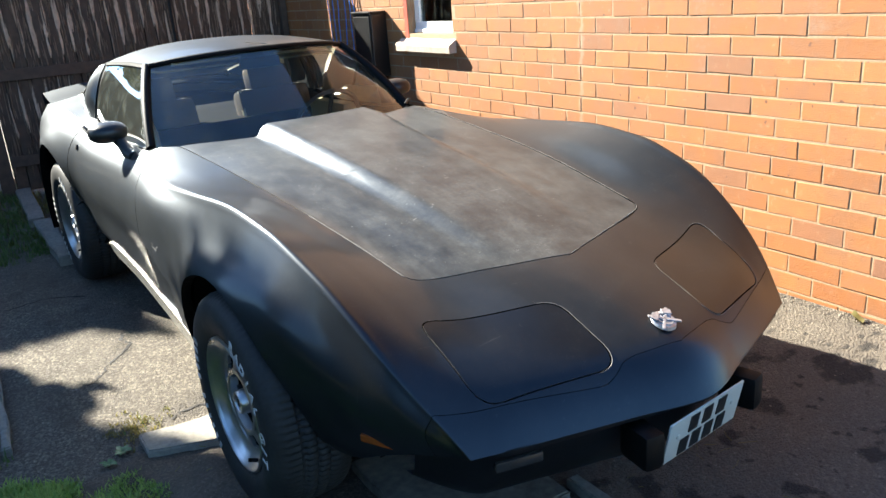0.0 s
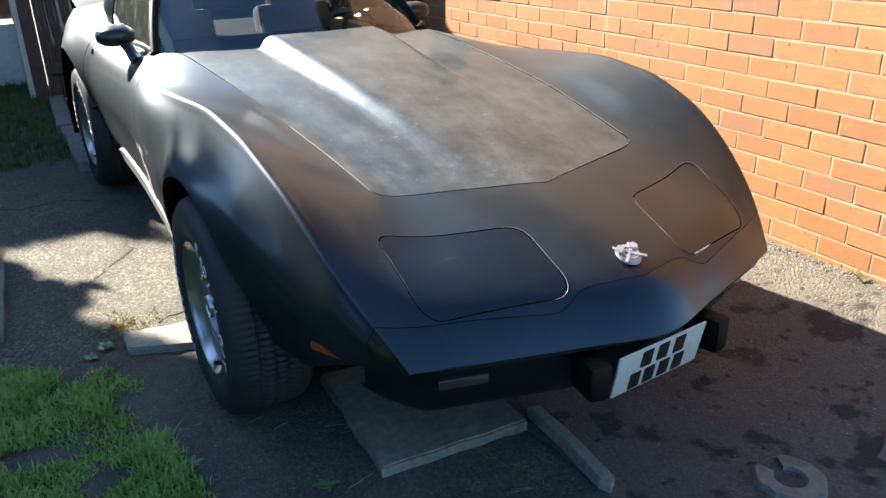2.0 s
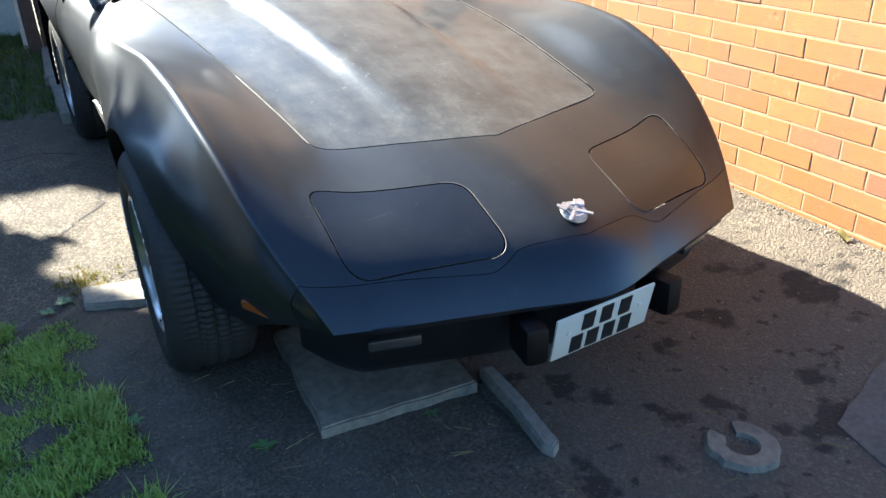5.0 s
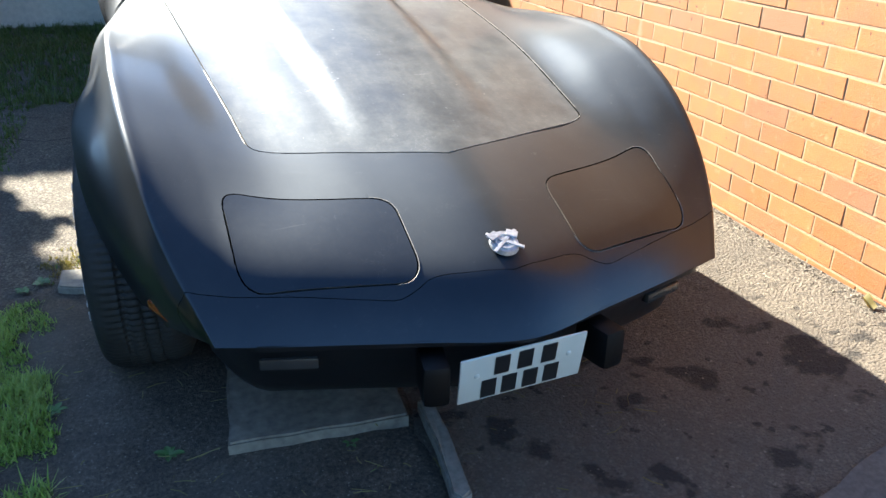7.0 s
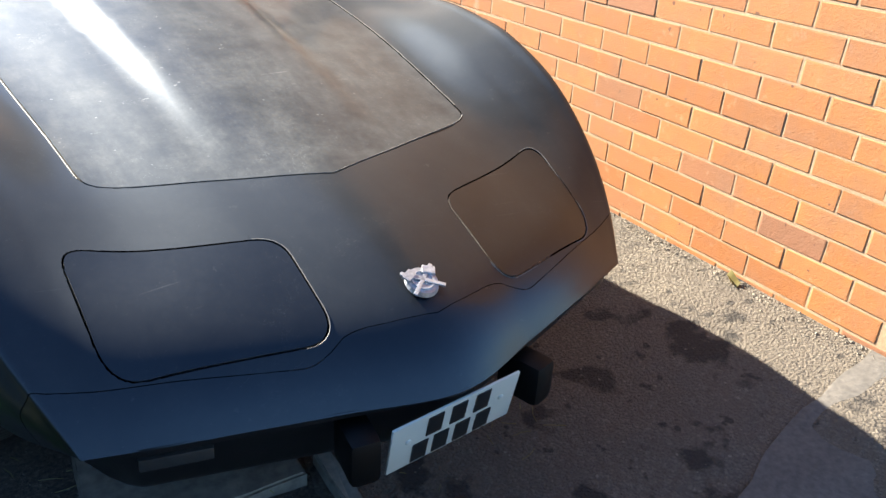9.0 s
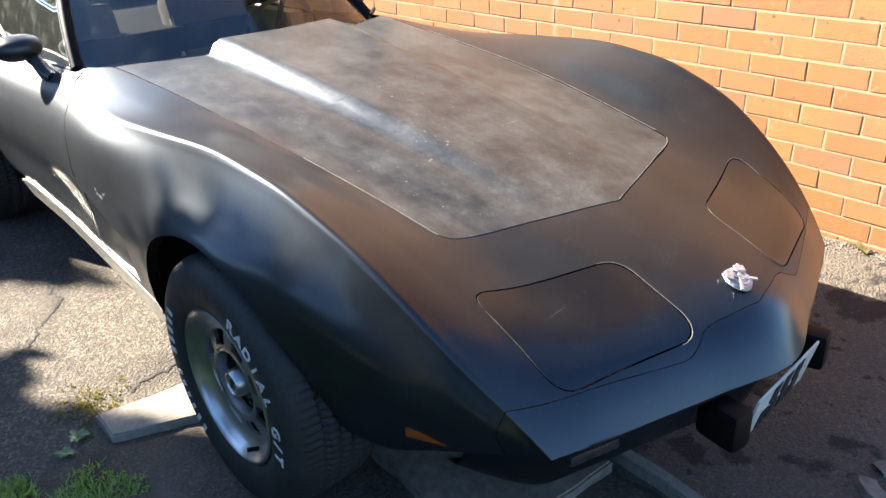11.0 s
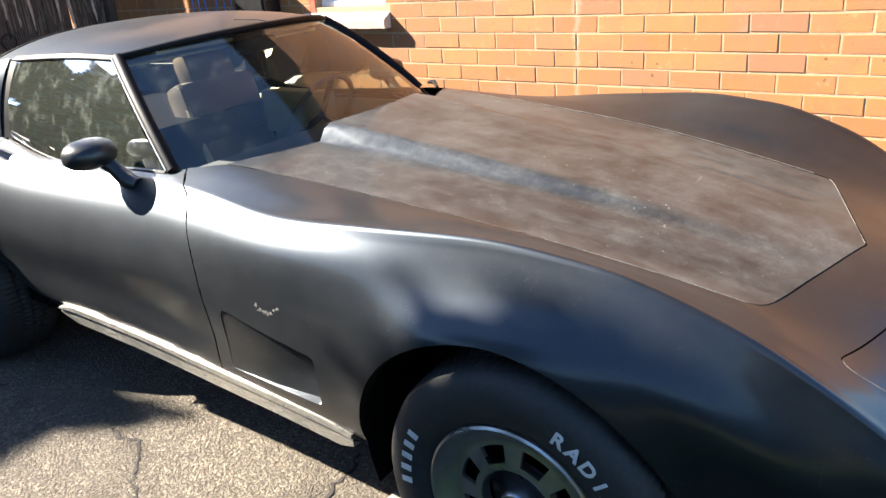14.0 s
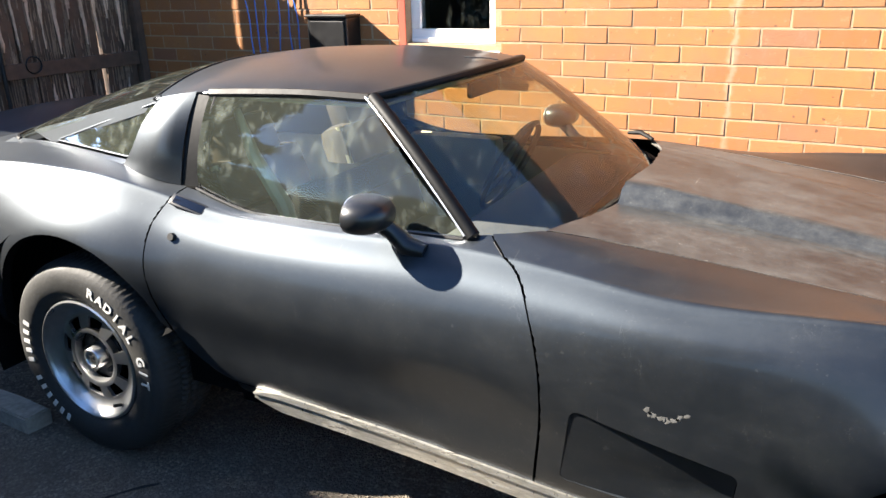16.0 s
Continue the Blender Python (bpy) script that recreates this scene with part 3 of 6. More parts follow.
def knife(bm, pts, axis, keep):
    """Cuts the sheet along a closed outline seen along an axis."""
    lo = [min(p[i] for p in pts) - 0.05 for i in (0, 1)]
    hi = [max(p[i] for p in pts) + 0.05 for i in (0, 1)]
    near = set()
    for f in bm.faces:
        c = f.calc_center_median()
        q = flat(c, axis)
        if keep(c) and lo[0] < q[0] < hi[0] and lo[1] < q[1] < hi[1]:
            near.add(f)
    for (a0, b0), (a1, b1) in zip(pts, pts[1:] + pts[:1]):
        da, db = a1 - a0, b1 - b0
        n = math.hypot(da, db)
        if n < 1e-5:
            continue
        local = []
        for f in near:
            if not f.is_valid:
                continue
            side, along = [], []
            for v in f.verts:
                q = flat(v.co, axis)
                side.append(((q[0] - a0) * db - (q[1] - b0) * da) / n)
                along.append(((q[0] - a0) * da + (q[1] - b0) * db) / n)
            if min(side) < 1e-5 and max(side) > -1e-5 and max(along) > -0.002 and min(along) < n + 0.002:
                local.append(f)
        if not local:
            continue
        no = Vector((db, -da, 0)) if axis == "z" else Vector((0, db, -da))
        co = Vector((a0, b0, 0)) if axis == "z" else Vector((0, a0, b0))
        geom = local + list({e for f in local for e in f.edges}) + list({v for f in local for v in f.verts})
        out = bmesh.ops.bisect_plane(bm, geom=geom, dist=1e-4, plane_co=co, plane_no=no.normalized())
        for g in out["geom_cut"]:
            near.update(g.link_faces)
    near = {f for f in near if f.is_valid}
    return [f for f in near if inside(pts, *flat(f.calc_center_median(), axis))]


def lift(bm, faces, gap=0.0023, depth=0.016, rim_slot=1):
    """Takes faces out of a sheet as a panel of their own, with a returned edge all round; the sheet gets one too."""
    made = bmesh.new()
    twin = {}
    for f in faces:
        vs = []
        for v in f.verts:
            if v not in twin:
                twin[v] = made.verts.new(v.co)
            vs.append(twin[v])
        made.faces.new(vs)
    rim_before = {e for e in bm.edges if len(e.link_faces) == 1}
    bmesh.ops.delete(bm, geom=faces, context="FACES")
    hem(made, [e for e in made.edges if len(e.link_faces) == 1], gap, depth)
    rest = [e for e in bm.edges if len(e.link_faces) == 1 and e not in rim_before]
    hem(bm, rest, gap, depth, rim_slot)
    return made


def hem(bm, edges, gap, depth, slot=1):
    """Draws a cut edge back a little and turns it inwards."""
    bm.normal_update()
    rim = set(edges)
    verts = {v for e in edges for v in e.verts}
    shift = {}
    for v in verts:
        n = Vector()
        for f in v.link_faces:
            n += f.normal
        n.normalize()
        inward = Vector()
        for e in v.link_edges:
            if e in rim:
                f = e.link_faces[0]
                t = (e.verts[1].co - e.verts[0].co).normalized()
                c = f.normal.cross(t)
                if c.dot(f.calc_center_median() - e.verts[0].co) < 0:
                    c = -c
                inward += c
        if inward.length > 0:
            inward.normalize()
        shift[v] = (inward, n)
    for v, (i, n) in shift.items():
        v.co += i * gap
    out = bmesh.ops.extrude_edge_only(bm, edges=edges)
    fresh = [g for g in out["geom"] if isinstance(g, bmesh.types.BMVert)]
    old = {tuple(round(c, 6) for c in v.co): n for v, (i, n) in shift.items()}
    for v in fresh:
        n = old.get(tuple(round(c, 6) for c in v.co))
        if n is not None:
            v.co -= n * depth
    for g in out["geom"]:
        if isinstance(g, bmesh.types.BMFace):
            g.material_index = slot


def rounded(pts, r, n=6):
    """Rounds the corners of an outline; r is one radius or one for each corner."""
    out = []
    for k, p in enumerate(pts):
        rad = r[k] if isinstance(r, (list, tuple)) else r
        a, b, c = Vector(pts[k - 1]), Vector(p), Vector(pts[(k + 1) % len(pts)])
        if rad <= 0:
            out.append(tuple(b))
            continue
        u, w = (a - b), (c - b)
        s, e = b + u.normalized() * min(rad, u.length * 0.49), b + w.normalized() * min(rad, w.length * 0.49)
        for j in range(n + 1):
            t = j / n
            out.append(tuple((1 - t) ** 2 * s + 2 * t * (1 - t) * b + t * t * e))
    return out


def mirror_outline(pts):
    return [(-x, y) for x, y in reversed(pts)]


# the whole skin, both halves
skin = bmesh.new()
for sign in (1, -1):
    front = [section(v, True) for v in VS if v < 1.21]
    sides = [section(v, False) for v in VS if v > 1.15]
    tail = [section(v, True) for v in VS if v > 3.0]
    for rows in (front, sides, tail):
        if rows is tail:
            rows = [r[:31] for r in rows]
        grid_mesh([[(sign * p[0], p[1], p[2]) for p in row] for row in rows], skin)
end = section(VS[-1], True)
ring = [skin.verts.new((p[0], p[1] + 0.001, p[2])) for p in end] + [skin.verts.new((-p[0], p[1] + 0.001, p[2])) for p in end[::-1]]
skin.faces.new(ring)
bmesh.ops.remove_doubles(skin, verts=skin.verts, dist=0.0008)
bmesh.ops.recalc_face_normals(skin, faces=skin.faces)
skin.normal_update()
REF_CO = [v.co.copy() for v in skin.verts]
REF_NO = [v.normal.copy() for v in skin.verts]
skin.verts.index_update()
REF_FACES = [tuple(v.index for v in f.verts) for f in skin.faces]
REF_TREE = bvhtree.BVHTree.FromPolygons(REF_CO, REF_FACES)


def smooth_normal(p):
    """The normal of the uncut skin at the point nearest to p."""
    _, _, k, _ = REF_TREE.find_nearest(p)
    ring = REF_FACES[k]
    w = interpolate.poly_3d_calc([REF_CO[i] for i in ring], p)
    n = Vector()
    for i, a in zip(ring, w):
        n += REF_NO[i] * a
    return n.normalized()


upper = lambda c: c.z > 0.5
# hood
hood_side = [(HOOD.at(v).x, HOOD.at(v).y) for v in np.arange(-0.46, 1.0, 0.12)]
corner = rounded([(0.0, -0.523), (0.458, -0.386), hood_side[0]], [0, 0.05, 0], 6)[1:-1]
rear = [tuple(p[:2]) for p in curve([(0.562, 1.045, 0), (0.42, 0.985, 0), (0.265, 0.948, 0), (0.0, 0.925, 0)], 12)]
half = [(0.0, -0.523)] + corner + hood_side + rear
outline = half + [(-x, y) for x, y in reversed(half[1:-1])]
# the skin ends at the hood's rear edge; the windscreen goes down behind it
cowl = rear[:-1] + [(0.0, 0.925)]
cowl = [(0.612, 1.40), (0.612, 1.185), (0.592, 1.11)] + cowl
cowl += [(-x, y) for x, y in reversed(cowl[:-1])]
bmesh.ops.delete(skin, geom=knife(skin, cowl, "z", upper), context="FACES")
hood_bm = lift(skin, knife(skin, outline, "z", upper), 0.0024)
# headlight doors
lamp = rounded([(0.191, -0.647), (0.189, -0.871), (0.551, -0.776), (0.553, -0.532)], [0.05, 0.06, 0.06, 0.055], 9)
lamp_bms = [lift(skin, knife(skin, pts, "z", upper), 0.0021, 0.016) for pts in (lamp, mirror_outline(lamp))]
def arch_cut(pts, s):
    gone = knife(skin, pts, "x", lambda c: c.x * s > 0.45)
    before = {e for e in skin.edges if len(e.link_faces) == 1}
    bmesh.ops.delete(skin, geom=gone, context="FACES")
    return [e for e in skin.edges if len(e.link_faces) == 1 and e not in before]


# the lower corners ahead of the front wheels stay open
chin = [(-0.26, 0.15), (-0.26, 0.235), (-0.36, 0.27), (-0.48, 0.325), (-0.58, 0.378), (-0.68, 0.422), (-0.78, 0.444), (-1.0, 0.448), (-1.0, 0.15)]
for s in (1, -1):
    hem(skin, arch_cut(chin, s), 0.0, 0.02)
# soft nose cover ahead of a stepped seam
seam = [tuple(p[:2]) for p in curve([(0.0, -0.902, 0), (0.09, -0.885, 0), (0.15, -0.8705, 0), (0.18, -0.869, 0), (0.205, -0.876, 0), (0.245, -0.880, 0), (0.30, -0.864, 0), (0.41, -0.826, 0), (0.51, -0.790, 0), (0.61, -0.752, 0), (0.70, -0.715, 0)], 34)] + [(0.74, -1.1)]
nose_bm = lift(skin, knife(skin, seam + mirror_outline(seam)[:-1], "z", lambda c: c.z > 0.3), 0.0008, 0.010)
# doors
door_outline = rounded([(1.19, 1.02), (1.175, 0.915), (1.04, 0.86), (0.985, 0.735), (0.968, 0.60), (1.0, 0.33), (1.95, 0.40), (2.08, 0.50), (2.145, 0.62), (2.17, 0.75), (2.165, 0.86), (2.135, 0.935), (2.07, 1.02)], [0, 0.02, 0.06, 0.08, 0.08, 0.03, 0.05, 0.06, 0.06, 0.05, 0.05, 0.03, 0], 5)
door_bms = [lift(skin, knife(skin, door_outline, "x", lambda c, s=s: c.x * s > 0.5), 0.0036, 0.02) for s in (1, -1)]
# wheel arches
FRONT_HUB, REAR_HUB = (0.0, 0.335), (2.49, 0.372)
arch_f = [(0.045 + 0.392 * math.cos(a), 0.325 + 0.392 * math.sin(a)) for a in np.linspace(-0.3, math.pi + 0.3, 40)] + [(-0.33, 0.1), (0.42, 0.1)]
arch_r = [(2.485 + 0.373 * math.cos(a), 0.432 + 0.373 * math.sin(a)) for a in np.linspace(-0.5, math.pi - 0.38, 36)] + [(1.985, 0.450), (1.92, 0.395), (1.93, 0.1), (2.85, 0.1)]


for s in (1, -1):
    for pts in (arch_f, arch_r):
        hem(skin, arch_cut(pts, s), 0.0, 0.03)
# side gills behind the front wheels
gill = rounded([(0.545, 0.555), (0.565, 0.402), (0.93, 0.40), (0.90, 0.605), (0.80, 0.588)], [0.02, 0.015, 0.02, 0.03, 0.05], 4)
gill_bms = []
for s in (1, -1):
    made = lift(skin, knife(skin, gill, "x", lambda c, s=s: c.x * s > 0.5), 0.0, 0.055, 2)
    # the floor of the vent is flush at its rear end and sinks in towards the wheel
    for v in made.verts:
        k = min(1.0, max(0.0, (0.93 - v.co.y) / 0.34))
        low = min(1.0, max(0.0, (v.co.z - 0.40) / 0.06))
        v.co.x -= s * (0.0004 + 0.050 * k ** 1.3 * (0.35 + 0.65 * low))
    gill_bms.append(made)
for bm in (skin, hood_bm, nose_bm, *lamp_bms, *door_bms, *gill_bms):
    bmesh.ops.recalc_face_normals(bm, faces=bm.faces)


def body_part(name, bm, label="", material=None, rim=None):
    for f in bm.faces:
        f.smooth = True
    ob = part(name, bm, material or PAINT, car, label)
    me = ob.data
    me.materials.append(rim or SHADE_BLACK)
    me.materials.append(PAINT)
    if name == "side_vent":
        return ob
    cache, normals = {}, []
    for poly in me.polygons:
        for li in poly.loop_indices:
            vi = me.loops[li].vertex_index
            if poly.material_index:
                normals.append(poly.normal.copy())
                continue
            if vi not in cache:
                cache[vi] = smooth_normal(me.vertices[vi].co)
            n = cache[vi]
            normals.append(n if n.dot(poly.normal) > 0 else -n)
    me.normals_split_custom_set(normals)
    return ob


body = body_part("body", skin, "fibreglass body in dusty black primer")
hood = body_part("hood", hood_bm, "hood with raised centre scoop and chalky marks", HOOD_PAINT, EDGE)
body_part("nose_cover", nose_bm, "flexible nose cover in black primer", NOSE_PAINT)
for bm in lamp_bms:
    body_part("headlight_door", bm, "", NOSE_PAINT, EDGE)
doors = [body_part("door", bm, "black primer door") for bm in door_bms]
for bm in gill_bms:
    body_part("side_vent", bm, "side vent whose floor sinks in towards the wheel")

# thin worn lines where the paint has chipped off the panel edges
def worn_line(pts, parent):
    run = []
    for x, y in pts:
        hit = REF_TREE.ray_cast(Vector((x, y, 2.0)), Vector((0, 0, -1)))
        if hit[0] is not None:
            run.append(hit[0] + Vector((0, 0, 0.0006)))
    if len(run) > 2:
        part("chipped_edge", tube(run, 0.0011, 5), CHIPPED, parent, "pale chipped paint edge")


worn_line([(x + 0.003, y) for x, y in outline if x > 0.40 and -0.34 < y < 0.75], hood)
worn_line([(x - 0.003, y) for x, y in outline if x < -0.42 and -0.36 < y < 0.10][::-1], hood)
worn_line([(0.003 + x, y + 0.003) for x, y in half if y < -0.37], hood)
for pts, sign in ((lamp, 1), (mirror_outline(lamp), -1)):
    mid_x, mid_y = sum(p[0] for p in pts) / len(pts), sum(p[1] for p in pts) / len(pts)
    grown = [(mid_x + (x - mid_x) * 1.012, mid_y + (y - mid_y) * 1.016) for x, y in pts]
    far = [p for p in grown if (p[0] > mid_x - 0.1 if sign > 0 else p[0] > mid_x + 0.08) or p[1] < mid_y - 0.11]
    cut = max(range(len(far)), key=lambda k: (Vector(far[k]) - Vector(far[k - 1])).length)
    worn_line(far[cut:] + far[:cut], body)

# inner boxes that close gaps, coloured near-black so they read as deep shade
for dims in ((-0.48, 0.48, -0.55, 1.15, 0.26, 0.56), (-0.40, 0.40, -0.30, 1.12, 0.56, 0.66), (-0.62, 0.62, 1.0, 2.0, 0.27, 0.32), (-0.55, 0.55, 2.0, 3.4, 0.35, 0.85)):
    part("underbody_shade", box(*dims), SHADE_BLACK, car, smooth=False)
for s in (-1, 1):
    part("door_cavity", box(s * 0.66 - 0.012, s * 0.66 + 0.012, 1.0, 2.15, 0.33, 0.82), SHADE_BLACK, car, smooth=False)
def well_reach(a):
    """How far a wheel well reaches outwards: less at its low front, where the body tucks in."""
    low_front = min(1.0, max(0.0, (0.75 - math.sin(a)) / 0.35)) * min(1.0, max(0.0, (-math.cos(a) - 0.4) / 0.3))
    return 0.30 - 0.20 * low_front


# wheel wells, their darkness also put into the colour
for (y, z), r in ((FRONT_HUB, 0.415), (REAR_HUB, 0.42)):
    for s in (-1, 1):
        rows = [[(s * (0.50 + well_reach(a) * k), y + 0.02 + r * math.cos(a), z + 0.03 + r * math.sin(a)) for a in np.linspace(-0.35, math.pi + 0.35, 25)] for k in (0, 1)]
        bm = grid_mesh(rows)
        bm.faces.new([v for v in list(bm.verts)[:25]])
        part("wheel_well", bm, SHADE_BLACK, car)

# nose underside: black valance under the lip
val = []
for x in np.linspace(-0.63, 0.63, 55):
    e = vee(-1.0) * (math.sqrt(x * x + 0.0004) - 0.02) + 0.16 * max(0.0, (abs(x) - 0.53) / 0.10) ** 2
    k = min(1.0, (0.66 - abs(x)) / 0.08)
    val.append([(x, -0.998 + e, 0.448), (x, -0.995 + e, 0.432), (x, -0.955 + e, 0.425), (x * 0.985, -0.93 + e, 0.36), (x * 0.97, -0.905 + e, 0.29), (x * 0.95, -0.87 + e, 0.25), (x * 0.95, min(-0.50, -0.60 + e * 0.3), 0.25)])
part("front_valance", grid_mesh(val), BLACK_PLASTIC, car, "black lower valance")
for s in (-1, 1):
    m = Matrix.Translation((s * 0.47, -0.802, 0.372)) @ Matrix.Rotation(s * math.atan(0.30), 4, "Z")
    part("parking_lamp", box(-0.062, 0.062, -0.012, 0.012, -0.013, 0.013, 0.005, m=m), LENS, car, "smoked front parking lamp")
    m = Matrix.Translation((s * 0.2, -0.945, 0.375)) @ Matrix.Rotation(s * 0.2, 4, "Z")
    part("overrider", box(-0.030, 0.030, -0.055, 0.05, -0.055, 0.042, 0.016, m=m), RUBBER_TRIM, car, "black bumper overrider block")
    m = Matrix.Translation((s * 0.702, -0.578, 0.420)) @ Matrix.Rotation(s * -0.42, 4, "Z")
    part("side_marker", box(-0.010, 0.010, -0.060, 0.060, -0.011, 0.011, 0.004, m=m), AMBER, car, "amber side marker lens")

# number plate, tilted back, its characters as bars
pm = Matrix.Translation((-0.012, -0.985, 0.366)) @ Matrix.Rotation(radians(-2.5), 4, "Y") @ Matrix.Rotation(radians(13), 4, "X")
plate = part("number_plate", box(-0.146, 0.146, -0.003, 0.003, -0.064, 0.064, 0.0025, m=pm), PLATE_WHITE, car, "white two-row plate with dark bars")
for row, (z, xs) in enumerate(((0.031, (-0.052, 0.002, 0.058)), (-0.031, (-0.078, -0.030, 0.020, 0.070)))):
    for x in xs:
        bar = box(x - 0.017, x + 0.017, -0.0055, -0.0028, z - 0.025, z + 0.025, 0.0, m=pm)
        part("plate_bar", bar, PLATE_BLACK, plate, smooth=False)
for x in (-0.108, 0.108):
    bm = bmesh.new()
    bmesh.ops.create_uvsphere(bm, u_segments=10, v_segments=6, radius=0.007, matrix=pm @ Matrix.Translation((x, -0.003, 0.012)) @ Matrix.Diagonal((1, 0.5, 1, 1)))
    part("plate_screw", bm, PLATE_WHITE, plate)

# nose badge: round medallion with crossed flags
tilt = Matrix.Translation((0, -0.848, 0.5965)) @ Matrix.Rotation(radians(22), 4, "X")
bm = bmesh.new()
bmesh.ops.create_cone(bm, segments=32, radius1=0.033, radius2=0.030, depth=0.009, cap_ends=True, matrix=tilt @ Matrix.Diagonal((1.0, 1.05, 1, 1)))
badge = part("nose_badge", bm, BADGE, car, "chrome crossed-flag nose badge", smooth=False)
for s in (-1, 1):
    m = tilt @ Matrix.Translation((0, 0, 0.007)) @ Matrix.Rotation(s * radians(52), 4, "Z")
    part("badge_flag", box(-0.004, 0.004, -0.044, 0.044, -0.002, 0.002, 0.001, m=m), BADGE, badge, smooth=False)
    m = tilt @ Matrix.Translation((s * 0.022, 0.016, 0.009)) @ Matrix.Rotation(s * radians(-30), 4, "Z")
    part("badge_flag", box(-0.013, 0.013, -0.009, 0.009, -0.002, 0.002, 0.001, m=m), BADGE, badge, smooth=False)
bm = lathe([(0.0, 0.019), (0.004, 0.019), (0.004, 0.023), (0.0, 0.023)], seg=32)
bmesh.ops.transform(bm, matrix=tilt @ Matrix.Translation((0, 0, 0.004)) @ Matrix.Rotation(radians(-90), 4, "Y"), verts=bm.verts)
part("badge_ring", bm, BADGE, badge)


# ---- the car: glass, roof, trim ----
WS_LOW = [(0.0, 0.932, 0.892), (0.255, 0.953, 0.886), (0.46, 1.025, 0.880), (0.618, 1.195, 0.898)]
WS_TOP = [(0.0, 1.405, 1.232), (0.2, 1.42, 1.228), (0.36, 1.465, 1.217), (0.478, 1.545, 1.200)]


def both(points, n):
    p = curve(points, n)
    return [(-x, y, z) for x, y, z in p[:0:-1]] + [tuple(q) for q in p]


def sheet(low, top, n, bow):
    rows = []
    for k in range(n + 1):
        t = k / n
        rows.append([Vector(a).lerp(Vector(b), t) + Vector((0, -0.5, 0.6)) * bow * 4 * t * (1 - t) for a, b in zip(low, top)])
    return rows


low, top = both(WS_LOW, 15), both(WS_TOP, 15)
ws = part("windscreen", grid_mesh(sheet(low, top, 10, 0.018)), GLASS_FRONT, car, "raked curved windscreen")
ws.visible_shadow = False
part("windscreen_seal", tube([Vector(p) + Vector((0, -0.004, 0.002)) for p in low], 0.008), RUBBER_TRIM, ws)
part("header_trim", tube([Vector(p) + Vector((0, 0.0, 0.004)) for p in top], 0.011), RUBBER_TRIM, car, "black header seal")
for s in (-1, 1):
    a, b = Vector((s * 0.624, 1.205, 0.905)), Vector((s * 0.484, 1.552, 1.200))
    pts = [a.lerp(b, k / 8) + Vector((s * 0.012, -0.008, 0.010)) * 4 * (k / 8) * (1 - k / 8) for k in range(9)]
    pillar = part("windscreen_pillar", tube(pts, 0.019, 10), RUBBER_TRIM, car, "black windscreen pillar")
    part("pillar_strip", tube([p + Vector((s * 0.012, 0.017, 0.004)) for p in pts], 0.0032, 6), CHROME, pillar, "thin bright pillar strip")

# roof panel
ROOF_MID = [(1.405, 1.240), (1.55, 1.262), (1.75, 1.276), (1.95, 1.277), (2.15, 1.268), (2.32, 1.250)]
ROOF_EDGE = [(0.484, 1.55, 1.208), (0.500, 1.70, 1.214), (0.508, 1.88, 1.212), (0.512, 2.05, 1.203), (0.515, 2.18, 1.190), (0.505, 2.32, 1.165)]
mid = curve([(0, y, z) for y, z in ROOF_MID], 25)
edge = curve(ROOF_EDGE, 25)
rows = []
for m, e in zip(mid, edge):
    row = []
    for k in range(-14, 15):
        u = abs(k) / 14
        x = math.copysign(e[0] * math.sin(u * math.pi / 2) ** 0.9, k) if k else 0.0
        y = m[1] + (e[1] - m[1]) * (abs(x) / e[0]) ** 2.2
        drop = (abs(x) / e[0]) ** 2.6
        row.append((x, y, m[2] + (e[2] - m[2]) * drop))
    rows.append(row)
ROOF_REAR = rows[-1]
roof_bm = grid_mesh(rows)
bmesh.ops.recalc_face_normals(roof_bm, faces=roof_bm.faces)
solid(roof_bm, 0.018)
roof = part("roof", roof_bm, PAINT, car, "matte black roof panel")
scratch = [(0.035, 1.418, 1.2475), (0.02, 1.445, 1.2535), (-0.02, 1.475, 1.2585), (-0.035, 1.50, 1.2615)]
part("scratch", tube(scratch, 0.0022, 5), FILLER, roof, "pale scratch")

